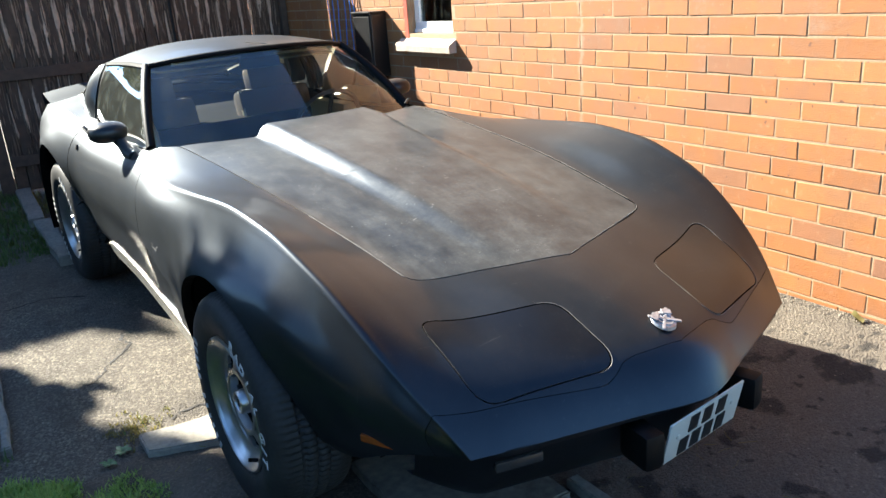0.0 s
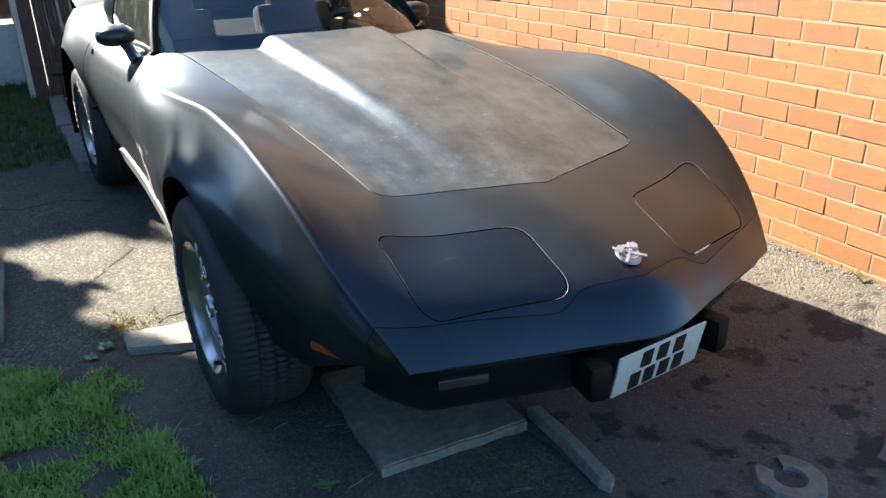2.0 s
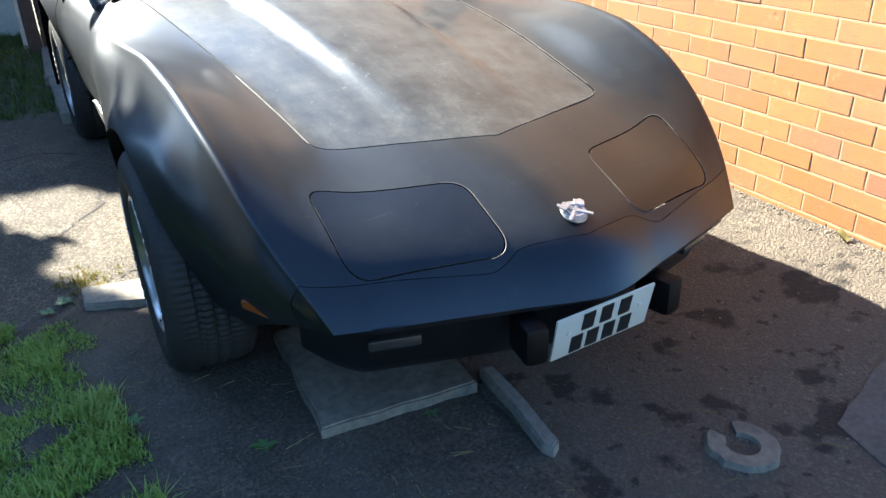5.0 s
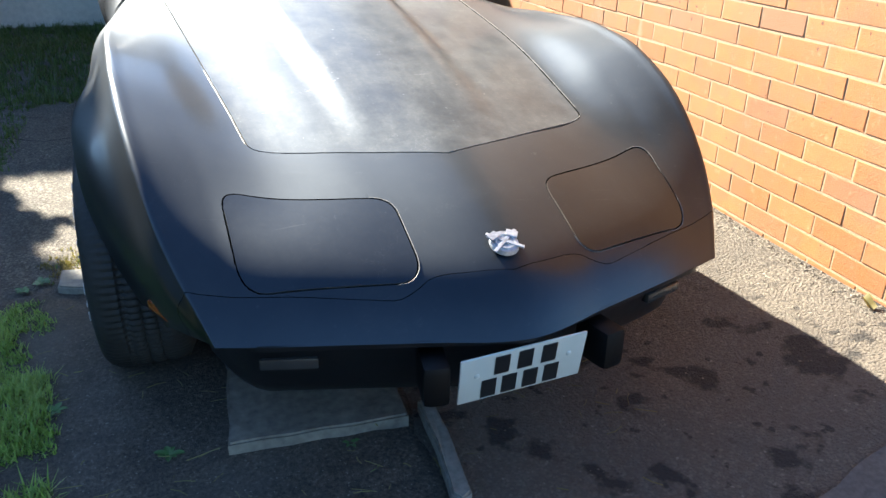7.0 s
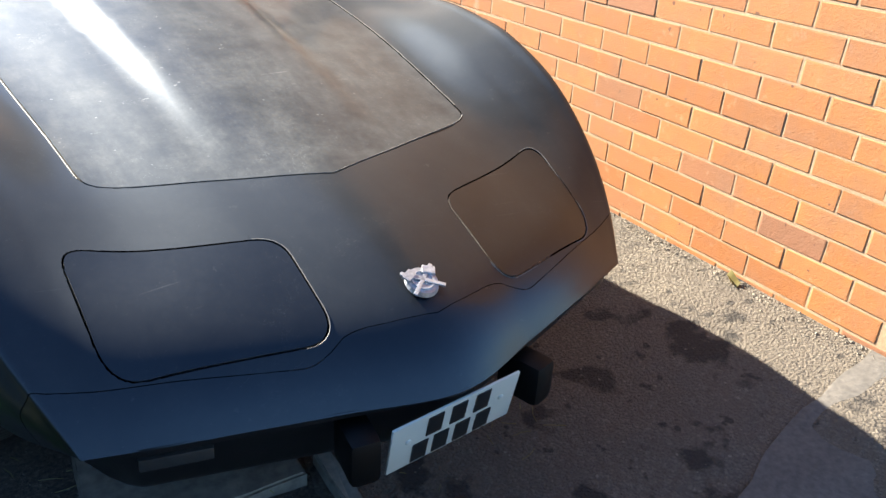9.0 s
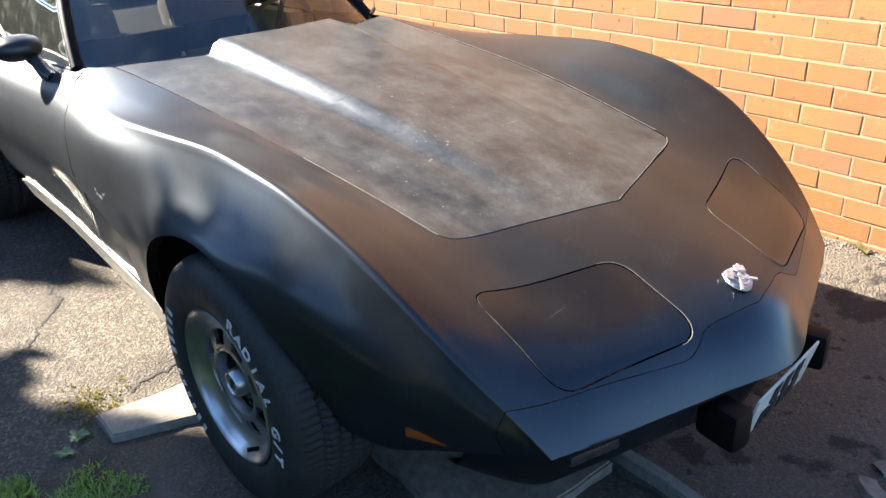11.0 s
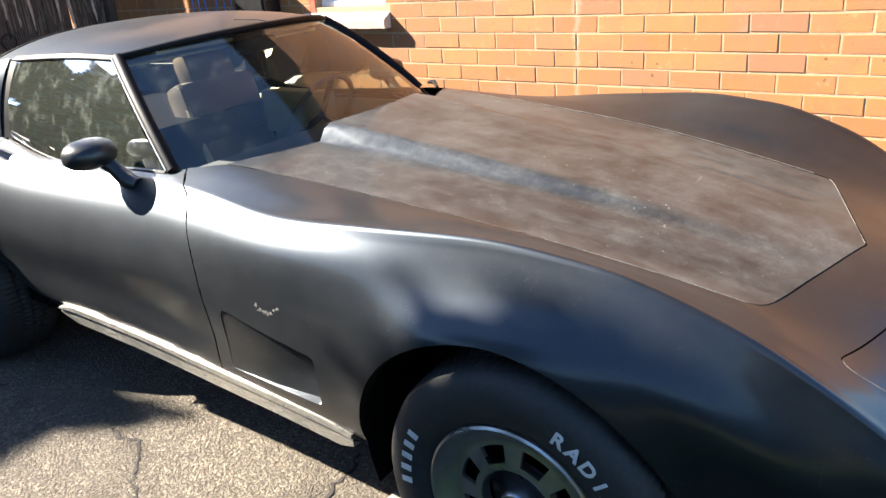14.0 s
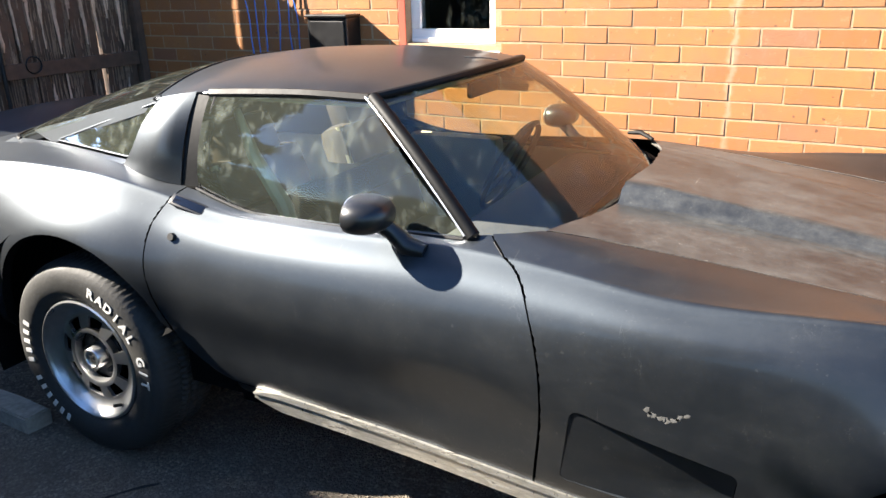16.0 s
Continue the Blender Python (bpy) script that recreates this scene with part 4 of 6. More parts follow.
# sail panels behind the doors, quarter windows and fastback glass
for s in (-1, 1):
    fore = [(0.512, 2.135, 1.198), (0.553, 2.14, 1.125), (0.586, 2.146, 1.035), (0.608, 2.152, 0.938)]
    aft = [(0.506, 2.285, 1.176), (0.546, 2.318, 1.10), (0.578, 2.350, 1.02), (0.596, 2.395, 0.972)]
    a, b = curve(fore, 12), curve(aft, 12)
    swell = [0.020 * 4 * k / 11 * (1 - k / 11) for k in range(12)]
    rows = [[(s * (p[0] + (q[0] - p[0]) * t + 0.014 * t * (1 - t) * 4 + w * min(1.0, 3 * t)), p[1] + (q[1] - p[1]) * t, p[2] + (q[2] - p[2]) * t + 0.3 * w) for t in np.linspace(0, 1, 7)] for p, q, w in zip(a, b, swell)]
    bm = grid_mesh(rows)
    solid(bm, 0.02)
    part("sail_panel", bm, PAINT, car, "black sail panel behind the door")
    jamb = [[(s * (p[0] - 0.003 - 0.012 * t), p[1] - 0.080 * t, p[2]) for t in (0.0, 0.3, 0.7, 1.0)] for p in a]
    part("door_seal", solid(grid_mesh(jamb), 0.012), RUBBER_TRIM, car, "black rubber window seal")
    part("door_seal", tube([(s * (p[0] - 0.006), p[1] - 0.074, p[2]) for p in a], 0.007, 8), RUBBER_TRIM, car)
    # quarter window with a bright rim, its sloping edge along the rear glass
    bm = bmesh.new()
    verts = []
    for y, z in rounded([(2.298, 1.160), (2.372, 0.998), (2.82, 1.004)], [0.02, 0.03, 0.02], 5):
        x = 0.512 + (1.150 - z) * 0.40 - max(0.0, y - 2.40) * 0.20
        verts.append(bm.verts.new((s * x, y, z)))
    bm.faces.new(verts)
    quarter = part("quarter_window", bm, GLASS_SIDE, car, "triangular quarter window", smooth=False)
    quarter.visible_shadow = False
    pillar_x = lambda y, z: s * (0.508 + (1.150 - z) * 0.40 - max(0.0, y - 2.40) * 0.20)
    rows = []
    for k in range(9):
        t = k / 8
        y0, z0 = 2.30 + 0.70 * t, 1.166 - 0.160 * t
        y1, z1 = 2.30 + 0.56 * t, 1.160 - 0.152 * t
        rows.append([(pillar_x(y0, z0 + 0.012), y0, z0 + 0.012), (pillar_x(y1, z1 - 0.02) - s * 0.003, y1, z1 - 0.02)])
    part("rear_pillar", solid(grid_mesh(rows), 0.008), PAINT, car, "slim painted pillar beside the rear glass")
    ringp = [v.co.copy() for v in quarter.data.vertices]
    part("window_rim", tube([*ringp, ringp[0]], 0.0035, 6), PAINT, quarter)
    # painted shoulder under the quarter window
    c0 = curve([(0.584, 2.375, 0.990), (0.50, 2.82, 0.998), (0.44, 3.12, 0.985)], 14)
    c1 = [FLANK.at(float(v)) for v in np.linspace(2.40, 3.14, 14)]
    rows = [[(s * (a[0] + (b[0] - a[0]) * t), a[1] + (b[1] - a[1]) * t, a[2] + (b[2] - a[2]) * t) for a, b in zip(c0, c1)] for t in (0.0, 0.5, 1.0)]
    part("rear_shoulder", grid_mesh(rows), PAINT, car)
back = []
first = ROOF_REAR
for t in np.linspace(0, 1, 12):
    row = []
    for k, p in enumerate(first):
        u = (k - 14) / 14
        e = Vector((p[0] * 0.90, 3.06 + 0.10 * (1 - u * u), 0.985 + 0.015 * (1 - u * u)))
        row.append(Vector(p).lerp(e, t) + Vector((0, 0, 0.035 * (1 - u * u) * 4 * t * (1 - t))))
    back.append(row)
rear_glass = part("rear_window", grid_mesh(back), GLASS_FRONT, car, "sloping fastback rear glass")
rear_glass.visible_shadow = False
part("rear_window_seal", tube(back[0], 0.005, 6), RUBBER_TRIM, rear_glass)
part("rear_window_seal", tube(back[-1], 0.008, 6), RUBBER_TRIM, rear_glass)
# tail spoiler
rows = []
for x in np.linspace(-0.61, 0.61, 25):
    e = 0.10 * (abs(x) / 0.61) ** 3
    d = -0.04 * (abs(x) / 0.61) ** 2
    rows.append([(x, 3.20 - e, 0.965 + d), (x, 3.38 - e, 0.985 + d), (x, 3.52 - e, 1.025 + d), (x, 3.55 - e, 1.02 + d), (x, 3.53 - e, 0.93 + d), (x, 3.30 - e, 0.90 + d)])
bm = grid_mesh(rows)
bmesh.ops.recalc_face_normals(bm, faces=bm.faces)
part("spoiler", bm, PAINT, car, "black ducktail spoiler")

# side windows, belt mouldings, handles, locks, mirrors, sills
for i, s in enumerate((-1, 1)):
    door = doors[1 if s < 0 else 0]
    lowline = curve([(0.628, 1.225, 0.905), (0.622, 1.5, 0.893), (0.620, 1.80, 0.888), (0.616, 1.90, 0.896), (0.612, 2.0, 0.918), (0.606, 2.085, 0.942)], 24)
    topline = curve([(0.492, 1.562, 1.196), (0.505, 1.75, 1.202), (0.512, 1.92, 1.199), (0.514, 2.085, 1.192)], 24)
    rows = []
    for t in np.linspace(0, 1, 8):
        rows.append([(s * (a[0] + (b[0] - a[0]) * t + 0.022 * 4 * t * (1 - t)), a[1] + (b[1] - a[1]) * t, a[2] + (b[2] - a[2]) * t) for a, b in zip(lowline, topline)])
    win = part("side_window", grid_mesh(rows), GLASS_SIDE, door, "dusty curved side window")
    win.visible_shadow = False
    part("belt_strip", tube([(s * (p[0] + 0.008), p[1], p[2] - 0.004) for p in lowline], 0.0055, 6), RUBBER_TRIM, door, "black window strip")
    part("top_seal", tube([(s * (p[0] - 0.006), p[1], p[2] + 0.002) for p in topline], 0.015, 6), RUBBER_TRIM, car)
    part("drip_rail", tube([(s * (p[0] + 0.002), p[1], p[2] - 0.003) for p in edge[2:18]], 0.0018, 6), CHROME, car, "bright roof edge strip")
    # flush handle flap
    a, b = Vector((s * 0.668, 2.125, 0.914)), Vector((s * 0.655, 2.010, 0.880))
    d = (b - a).normalized()
    n = Vector((s * 0.62, 0.15, 0.77)).normalized()
    m = Matrix((d, n.cross(d).normalized(), n)).transposed().to_4x4()
    m.translation = (a + b) / 2 + n * 0.004
    handle = part("door_handle", box(-0.062, 0.062, -0.019, 0.019, -0.006, 0.006, 0.006, m=m), BLACK_PLASTIC, door, "flush black handle plate")
    part("handle_flap", box(-0.05, 0.05, -0.012, 0.012, 0.003, 0.0085, 0.004, m=m), GLOSS_BLACK, handle)
    m = Matrix.Translation((s * 0.732, 2.085, 0.826)) @ Matrix.Rotation(s * radians(90), 4, "Y") @ Matrix.Rotation(radians(-20 * s), 4, "Y")
    bm = bmesh.new()
    bmesh.ops.create_cone(bm, segments=20, radius1=0.013, radius2=0.011, depth=0.014, cap_ends=True, matrix=m)
    part("door_lock", bm, DARK_METAL, door, "round door lock", smooth=False)
    # door mirror
    bm = bmesh.new()
    bmesh.ops.create_uvsphere(bm, u_segments=28, v_segments=18, radius=1.0)
    for v in bm.verts:
        c = v.co
        c.x = math.copysign(abs(c.x) ** 0.8, c.x)
        c.z = math.copysign(abs(c.z) ** 0.8, c.z)
        if c.y > 0.45:
            c.y = 0.45
    m = Matrix.Translation((s * 0.722, 1.445, 0.963)) @ Matrix.Rotation(s * radians(-8), 4, "Z") @ Matrix.Diagonal((0.079, 0.072, 0.044, 1))
    bmesh.ops.transform(bm, matrix=m, verts=bm.verts)
    mirror = part("door_mirror", bm, BLACK_PLASTIC, door, "black teardrop door mirror")
    part("mirror_stalk", tube([(s * 0.700, 1.43, 0.945), (s * 0.686, 1.395, 0.915), (s * 0.675, 1.36, 0.878), (s * 0.672, 1.31, 0.868)], [0.026, 0.022, 0.026, 0.020], 10), BLACK_PLASTIC, mirror)
    m = Matrix.Translation((s * 0.719, 1.484, 0.965)) @ Matrix.Rotation(s * radians(-8), 4, "Z") @ Matrix.Rotation(radians(-90), 4, "X")
    bm = bmesh.new()
    bmesh.ops.create_cone(bm, segments=28, radius1=1, radius2=1, depth=1, cap_ends=True, matrix=m @ Matrix.Diagonal((0.058, 0.036, 0.003, 1)))
    part("mirror_glass", bm, CHROME, mirror, smooth=False)
    # sill moulding
    rows = []
    for v in np.linspace(0.50, 1.86, 30):
        p, w = SILL.at(v) - Vector((0, 0, 0.010)), min(1.0, (1.90 - v) / 0.12, (v - 0.44) / 0.1)
        rows.append([(s * (p.x - 0.004), p.y, p.z + 0.030 * w), (s * (p.x + 0.014), p.y, p.z + 0.026 * w), (s * (p.x + 0.016), p.y, p.z + 0.010 * w), (s * (p.x + 0.008), p.y, p.z + 0.004 * w), (s * (p.x + 0.010), p.y, p.z - 0.034 * w), (s * (p.x - 0.02), p.y, p.z - 0.042 * w)])
    bm = grid_mesh(rows)
    bmesh.ops.recalc_face_normals(bm, faces=bm.faces)
    part("sill_moulding", bm, SILL_METAL, car, "scuffed bright sill moulding", smooth=False)
    # marks left by a removed fender emblem: a pale uneven strip with two pin holes
    er = random.Random(55)
    for k in range(22):
        u = er.uniform(-1, 1)
        y, z = 0.70 + 0.056 * u, 0.640 + 0.020 * abs(u) ** 1.5 + er.uniform(-0.006, 0.006)
        hit = REF_TREE.find_nearest(Vector((s * 0.82, y, z)))
        m = Matrix.Translation(hit[0]) @ hit[1].to_track_quat("Z", "Y").to_matrix().to_4x4() @ Matrix.Rotation(er.uniform(0, 3), 4, "Z")
        bm = bmesh.new()
        bmesh.ops.create_icosphere(bm, subdivisions=1, radius=1.0, matrix=m @ Matrix.Diagonal((er.uniform(0.004, 0.010), er.uniform(0.002, 0.005), 0.0006, 1)))
        part("emblem_mark", bm, FILLER, body, "filler mark of a removed emblem")
    for y in (0.672, 0.728):
        hit = REF_TREE.find_nearest(Vector((s * 0.82, y, 0.648)))
        m = Matrix.Translation(hit[0]) @ hit[1].to_track_quat("Z", "Y").to_matrix().to_4x4()
        bm = bmesh.new()
        bmesh.ops.create_cone(bm, segments=10, radius1=0.003, radius2=0.003, depth=0.003, cap_ends=True, matrix=m)
        part("pin_hole", bm, SHADE_BLACK, body)


# ---- wheels ----
def wheel_meshes():
    seg = 300
    half = 0.118
    rad = 0.335
    prof = [(-0.095, 0.200), (-half + 0.004, 0.215), (-half - 0.006, 0.245), (-half - 0.008, 0.275), (-half - 0.002, 0.303), (-half + 0.012, 0.322), (-half + 0.034, rad - 0.003), (-0.05, rad), (-0.044, rad - 0.007), (-0.034, rad - 0.007), (-0.028, rad), (-0.006, rad), (0.0, rad - 0.007), (0.008, rad), (0.03, rad), (0.036, rad - 0.007), (0.05, rad), (half - 0.034, rad - 0.003), (half - 0.012, 0.322), (half + 0.004, 0.29), (half, 0.24), (0.10, 0.205)]
    rows = []
    for j, (a, r) in enumerate(prof):
        row = []
        for k in range(seg):
            t = 2 * math.pi * k / seg
            rr = r
            if r > 0.325 and k % 3 == 0:
                rr = r - (0.003 if abs(a) > 0.055 else 0.006)
            row.append((a, rr * math.cos(t), rr * math.sin(t)))
        rows.append(row)
    tyre = grid_mesh(rows, close=True)
    bmesh.ops.recalc_face_normals(tyre, faces=tyre.faces)
    # rim: outer lip, deep dish, slotted disc
    rim = lathe([(-0.100, 0.207), (-0.113, 0.206), (-0.116, 0.200), (-0.112, 0.194), (-0.106, 0.191), (-0.103, 0.188), (-0.092, 0.178), (-0.083, 0.166), (-0.079, 0.156), (-0.078, 0.151)], seg=96)
    seg2, slots = 96, 8
    radii = [0.151, 0.143, 0.103, 0.092, 0.086, 0.082]
    depth = [-0.078, -0.080, -0.088, -0.090, -0.087, -0.062]
    for j in range(len(radii) - 1):
        for k in range(seg2):
            gap = j == 1 and 1 < (k % 12) < 9
            if gap:
                continue
            quad = []
            for jj, kk in ((j, k), (j, k + 1), (j + 1, k + 1), (j + 1, k)):
                t = 2 * math.pi * kk / seg2
                quad.append(rim.verts.new((depth[jj], radii[jj] * math.cos(t), radii[jj] * math.sin(t))))
            rim.faces.new(quad)
    bmesh.ops.remove_doubles(rim, verts=rim.verts, dist=0.0004)
    bmesh.ops.recalc_face_normals(rim, faces=rim.faces)
    bmesh.ops.solidify(rim, geom=list(rim.faces), thickness=0.010)
    back = lathe([(-0.005, 0.19), (-0.004, 0.03), (0.06, 0.03), (0.1, 0.19)], seg=40)
    hub = lathe([(-0.046, 0.086), (-0.054, 0.080), (-0.056, 0.050), (-0.062, 0.042), (-0.064, 0.030)], seg=40)
    cap = lathe([(-0.056, 0.038), (-0.092, 0.036), (-0.098, 0.032), (-0.098, 0.027), (-0.094, 0.025), (-0.093, 0.0005)], seg=40)
    return tyre, rim, back, hub, cap


def glyph(ch, size, depth):
    """One character as a mesh, centred."""
    fc = bpy.data.curves.new("glyph", "FONT")
    fc.body, fc.size, fc.extrude, fc.offset = ch, size, depth, size * 0.03
    fc.align_x, fc.align_y = "CENTER", "CENTER"
    ob = bpy.data.objects.new("glyph", fc)
    me = bpy.data.meshes.new_from_object(ob)
    bpy.data.objects.remove(ob)
    return me


def side_lettering(bm, word, mid_angle, radius, a, size):
    """Raised words round the sidewall; reads outwards from the hub."""
    step = size * 0.86 / radius
    for k, ch in enumerate(word):
        if ch == " ":
            continue
        t = mid_angle + (k - (len(word) - 1) / 2) * step
        me = glyph(ch, size, 0.0008)
        # on the outer (-x) face: right of the letter runs clockwise as seen from outside
        up = Vector((0, math.cos(t), math.sin(t)))
        rt = Vector((0, -math.sin(t), math.cos(t)))
        m = Matrix((rt, up, rt.cross(up))).transposed().to_4x4()
        m.translation = Vector((a, 0, 0)) + up * radius
        me.transform(m)
        bm.from_mesh(me)
        bpy.data.meshes.remove(me)


def side_bars(wheel, count, mid_angle, radius, a, size):
    """Plain bars where a maker's name stands on the sidewall."""
    step = size * 0.80 / radius
    for k in range(count):
        if k == count // 2:
            continue
        t = mid_angle + (k - (count - 1) / 2) * step
        up = Vector((0, math.cos(t), math.sin(t)))
        rt = Vector((0, -math.sin(t), math.cos(t)))
        m = Matrix((rt, up, rt.cross(up))).transposed().to_4x4()
        m.translation = Vector((a, 0, 0)) + up * radius
        part("letter_bar", box(-size * 0.17, size * 0.17, -size * 0.32, size * 0.32, -0.001, 0.001, m=m), WHITE_LETTER, wheel, smooth=False)


tyre_bm, rim_bm, back_bm, hub_bm, cap_bm = wheel_meshes()
front_wheel = part("wheel", rim_bm, ALLOY, car, "dull slotted alloy wheel")
front_wheel.data.shade_smooth()
tyre = part("tyre", tyre_bm, TYRE, front_wheel, "dusty tyre with raised white lettering")
part("brake_drum", back_bm, SHADE_BLACK, front_wheel)
part("hub_ring", hub_bm, DARK_METAL, front_wheel)
cap = part("centre_cap", cap_bm, ALLOY, front_wheel, "dull metal centre cap")
for turn in (-35, 35):
    m = Matrix.Translation((-0.0945, 0, 0)) @ Matrix.Rotation(radians(turn), 4, "X")
    part("cap_mark", box(-0.001, 0.001, -0.004, 0.004, -0.014, 0.014, m=m), DARK_METAL, cap, smooth=False)
part("tyre_valve", tube([(-0.090, -0.075, -0.158), (-0.116, -0.070, -0.150)], 0.006, 8), RUBBER_TRIM, front_wheel, "black rubber valve stem")
for k in range(5):
    t = 2 * math.pi * k / 5 + 0.3
    bm = bmesh.new()
    bmesh.ops.create_cone(bm, segments=6, radius1=0.010, radius2=0.009, depth=0.022, cap_ends=True, matrix=Matrix.Translation((-0.062, 0.060 * math.cos(t), 0.060 * math.sin(t))) @ Matrix.Rotation(radians(-90), 4, "Y"))
    part("wheel_nut", bm, DARK_METAL, front_wheel, smooth=False)
bm = bmesh.new()
side_lettering(bm, "RADIAL G/T", radians(155), 0.264, -0.127, 0.044)
part("lettering", bm, WHITE_LETTER, front_wheel, "raised white words", smooth=False)["kind"] = "stuff"
side_bars(front_wheel, 12, radians(-12), 0.264, -0.1262, 0.042)
front_wheel.matrix_basis = pose(-0.747, FRONT_HUB[0], FRONT_HUB[1], 0, 0, -2)


def copy_part(ob, m):
    twin = copy_thing(ob, m)
    twin.parent = car
    return twin


copy_part(front_wheel, pose(-0.664, REAR_HUB[0], REAR_HUB[1], -8, 0, 0))
copy_part(front_wheel, pose(0.747, FRONT_HUB[0], FRONT_HUB[1], 30, 0, 178))
copy_part(front_wheel, pose(0.664, REAR_HUB[0], REAR_HUB[1], 110, 0, 180))

# ---- cabin ----
def cushion(x0, x1, y0, y1, z0, z1, m=None):
    bm = box(x0, x1, y0, y1, z0, z1, min(x1 - x0, y1 - y0, z1 - z0) * 0.38, m=m)
    return bm


for s in (-1, 1):
    seat = part("seat", cushion(s * 0.33 - 0.22, s * 0.33 + 0.22, 1.55, 2.0, 0.42, 0.56), SEAT, car, "dark leather bucket seat")
    m = Matrix.Translation((s * 0.33, 1.99, 0.50)) @ Matrix.Rotation(radians(-17), 4, "X")
    part("backrest", cushion(-0.215, 0.215, -0.06, 0.06, 0.0, 0.50, m=m), SEAT, seat)
    part("headrest", cushion(-0.13, 0.13, -0.05, 0.05, 0.46, 0.62, m=m), SEAT, seat)
dash = box(-0.60, 0.60, 1.06, 1.36, 0.70, 0.86, 0.05)
part("dashboard", dash, CABIN, car, "dark dashboard")
part("cowl_panel", box(-0.58, 0.58, 0.86, 1.10, 0.80, 0.845, 0.01), RUBBER_TRIM, car, "black cowl under the windscreen")
part("console", box(-0.10, 0.10, 1.2, 2.1, 0.32, 0.60, 0.03), CABIN, car)
part("rear_bulkhead", box(-0.56, 0.56, 2.16, 2.22, 0.35, 0.80, 0.02), CABIN, car)
bm = lathe([(0.0, 0.165), (0.012, 0.178), (0.0, 0.19), (-0.012, 0.178), (0.0, 0.165)], seg=40)
wm = Matrix.Translation((0.34, 1.50, 0.84)) @ Matrix.Rotation(radians(90), 4, "Z") @ Matrix.Rotation(radians(-28), 4, "Y")
bmesh.ops.transform(bm, matrix=wm, verts=bm.verts)
steer = part("steering_wheel", bm, SEAT, car, "brown leather steering wheel")
for a in (90, 210, 330):
    t = radians(a)
    part("spoke", tube([wm @ Vector((0, 0, 0)), wm @ Vector((0, 0.17 * math.cos(t), 0.17 * math.sin(t)))], 0.012, 6), DARK_METAL, steer)
part("rear_view_mirror", box(-0.10, 0.10, 1.445, 1.465, 1.145, 1.195, 0.01), BLACK_PLASTIC, car, "interior mirror")
for s in (-1, 1):
    part("sun_visor", box(s * 0.24 - 0.16, s * 0.24 + 0.16, 1.47, 1.60, 1.195, 1.208, 0.005), CREAM, car, "cream sun visor")
    part("inner_door_card", box(s * 0.60 - 0.012, s * 0.60 + 0.012, 1.2, 2.12, 0.40, 0.86, 0.01), CREAM if s > 0 else CABIN, car)
for s in (-1, 1):
    part("seat_piping", tube([(s * 0.33 - 0.20, 1.93, 0.56), (s * 0.33 - 0.20, 2.02, 0.75), (s * 0.33 - 0.19, 2.10, 0.98)], 0.014, 8), CREAM, car, "cream seat edge")
part("door_pocket", cushion(0.50, 0.585, 1.62, 2.02, 0.70, 0.90), CREAM, car, "cream padded armrest on the door")
part("belt_cover", tube([(-0.44, 2.06, 1.14), (-0.43, 2.02, 1.0), (-0.40, 1.95, 0.85), (-0.40, 1.9, 0.72)], [0.012, 0.022, 0.026, 0.02], 8), CREAM, car, "cream seat belt cover")
part("headlining", box(-0.44, 0.44, 1.56, 2.25, 1.165, 1.175, 0.004), CREAM, car, "pale headlining")
part("wiper_arm", tube([(0.50, 1.03, 0.937), (0.56, 1.085, 0.946), (0.60, 1.14, 0.935)], [0.006, 0.009, 0.006], 8), RUBBER_TRIM, car, "black wiper arm end")


# ---- ground ----
def ground_height(x, y):
    near = max(0.0, min(1.0, (x - 0.55) / 0.9))
    rise = 0.075 * near * near * (3 - 2 * near)
    slope = 0.014 * max(0.0, min(6.0, y)) 
    bumps = 0.006 * noise.noise(Vector((x * 1.7, y * 1.7, 0))) + 0.004 * noise.noise(Vector((x * 6, y * 6, 3)))
    return 0.006 + rise + slope + bumps


def axis_lines(lo, hi, step, far):
    mid = list(np.arange(lo, hi + step / 2, step))
    return [-far, -60, -25, -12, lo - 2.5, lo - 1] + mid + [hi + 1, hi + 2.5, 14, 27, 60, far]


xs, ys = axis_lines(-2.6, 1.7, 0.03, 400), axis_lines(-2.6, 5.2, 0.035, 400)
bm = grid_mesh([[(x, y, ground_height(min(max(x, -4), 1.5), y)) for x in xs] for y in ys])
bmesh.ops.recalc_face_normals(bm, faces=bm.faces)
for f in bm.faces:
    if f.normal.z < 0:
        f.normal_flip()
thing("ground", bm, GROUND, "old grey-brown tarmac drive with coarse aggregate and oil stains", "ground", "structure", smooth=True)


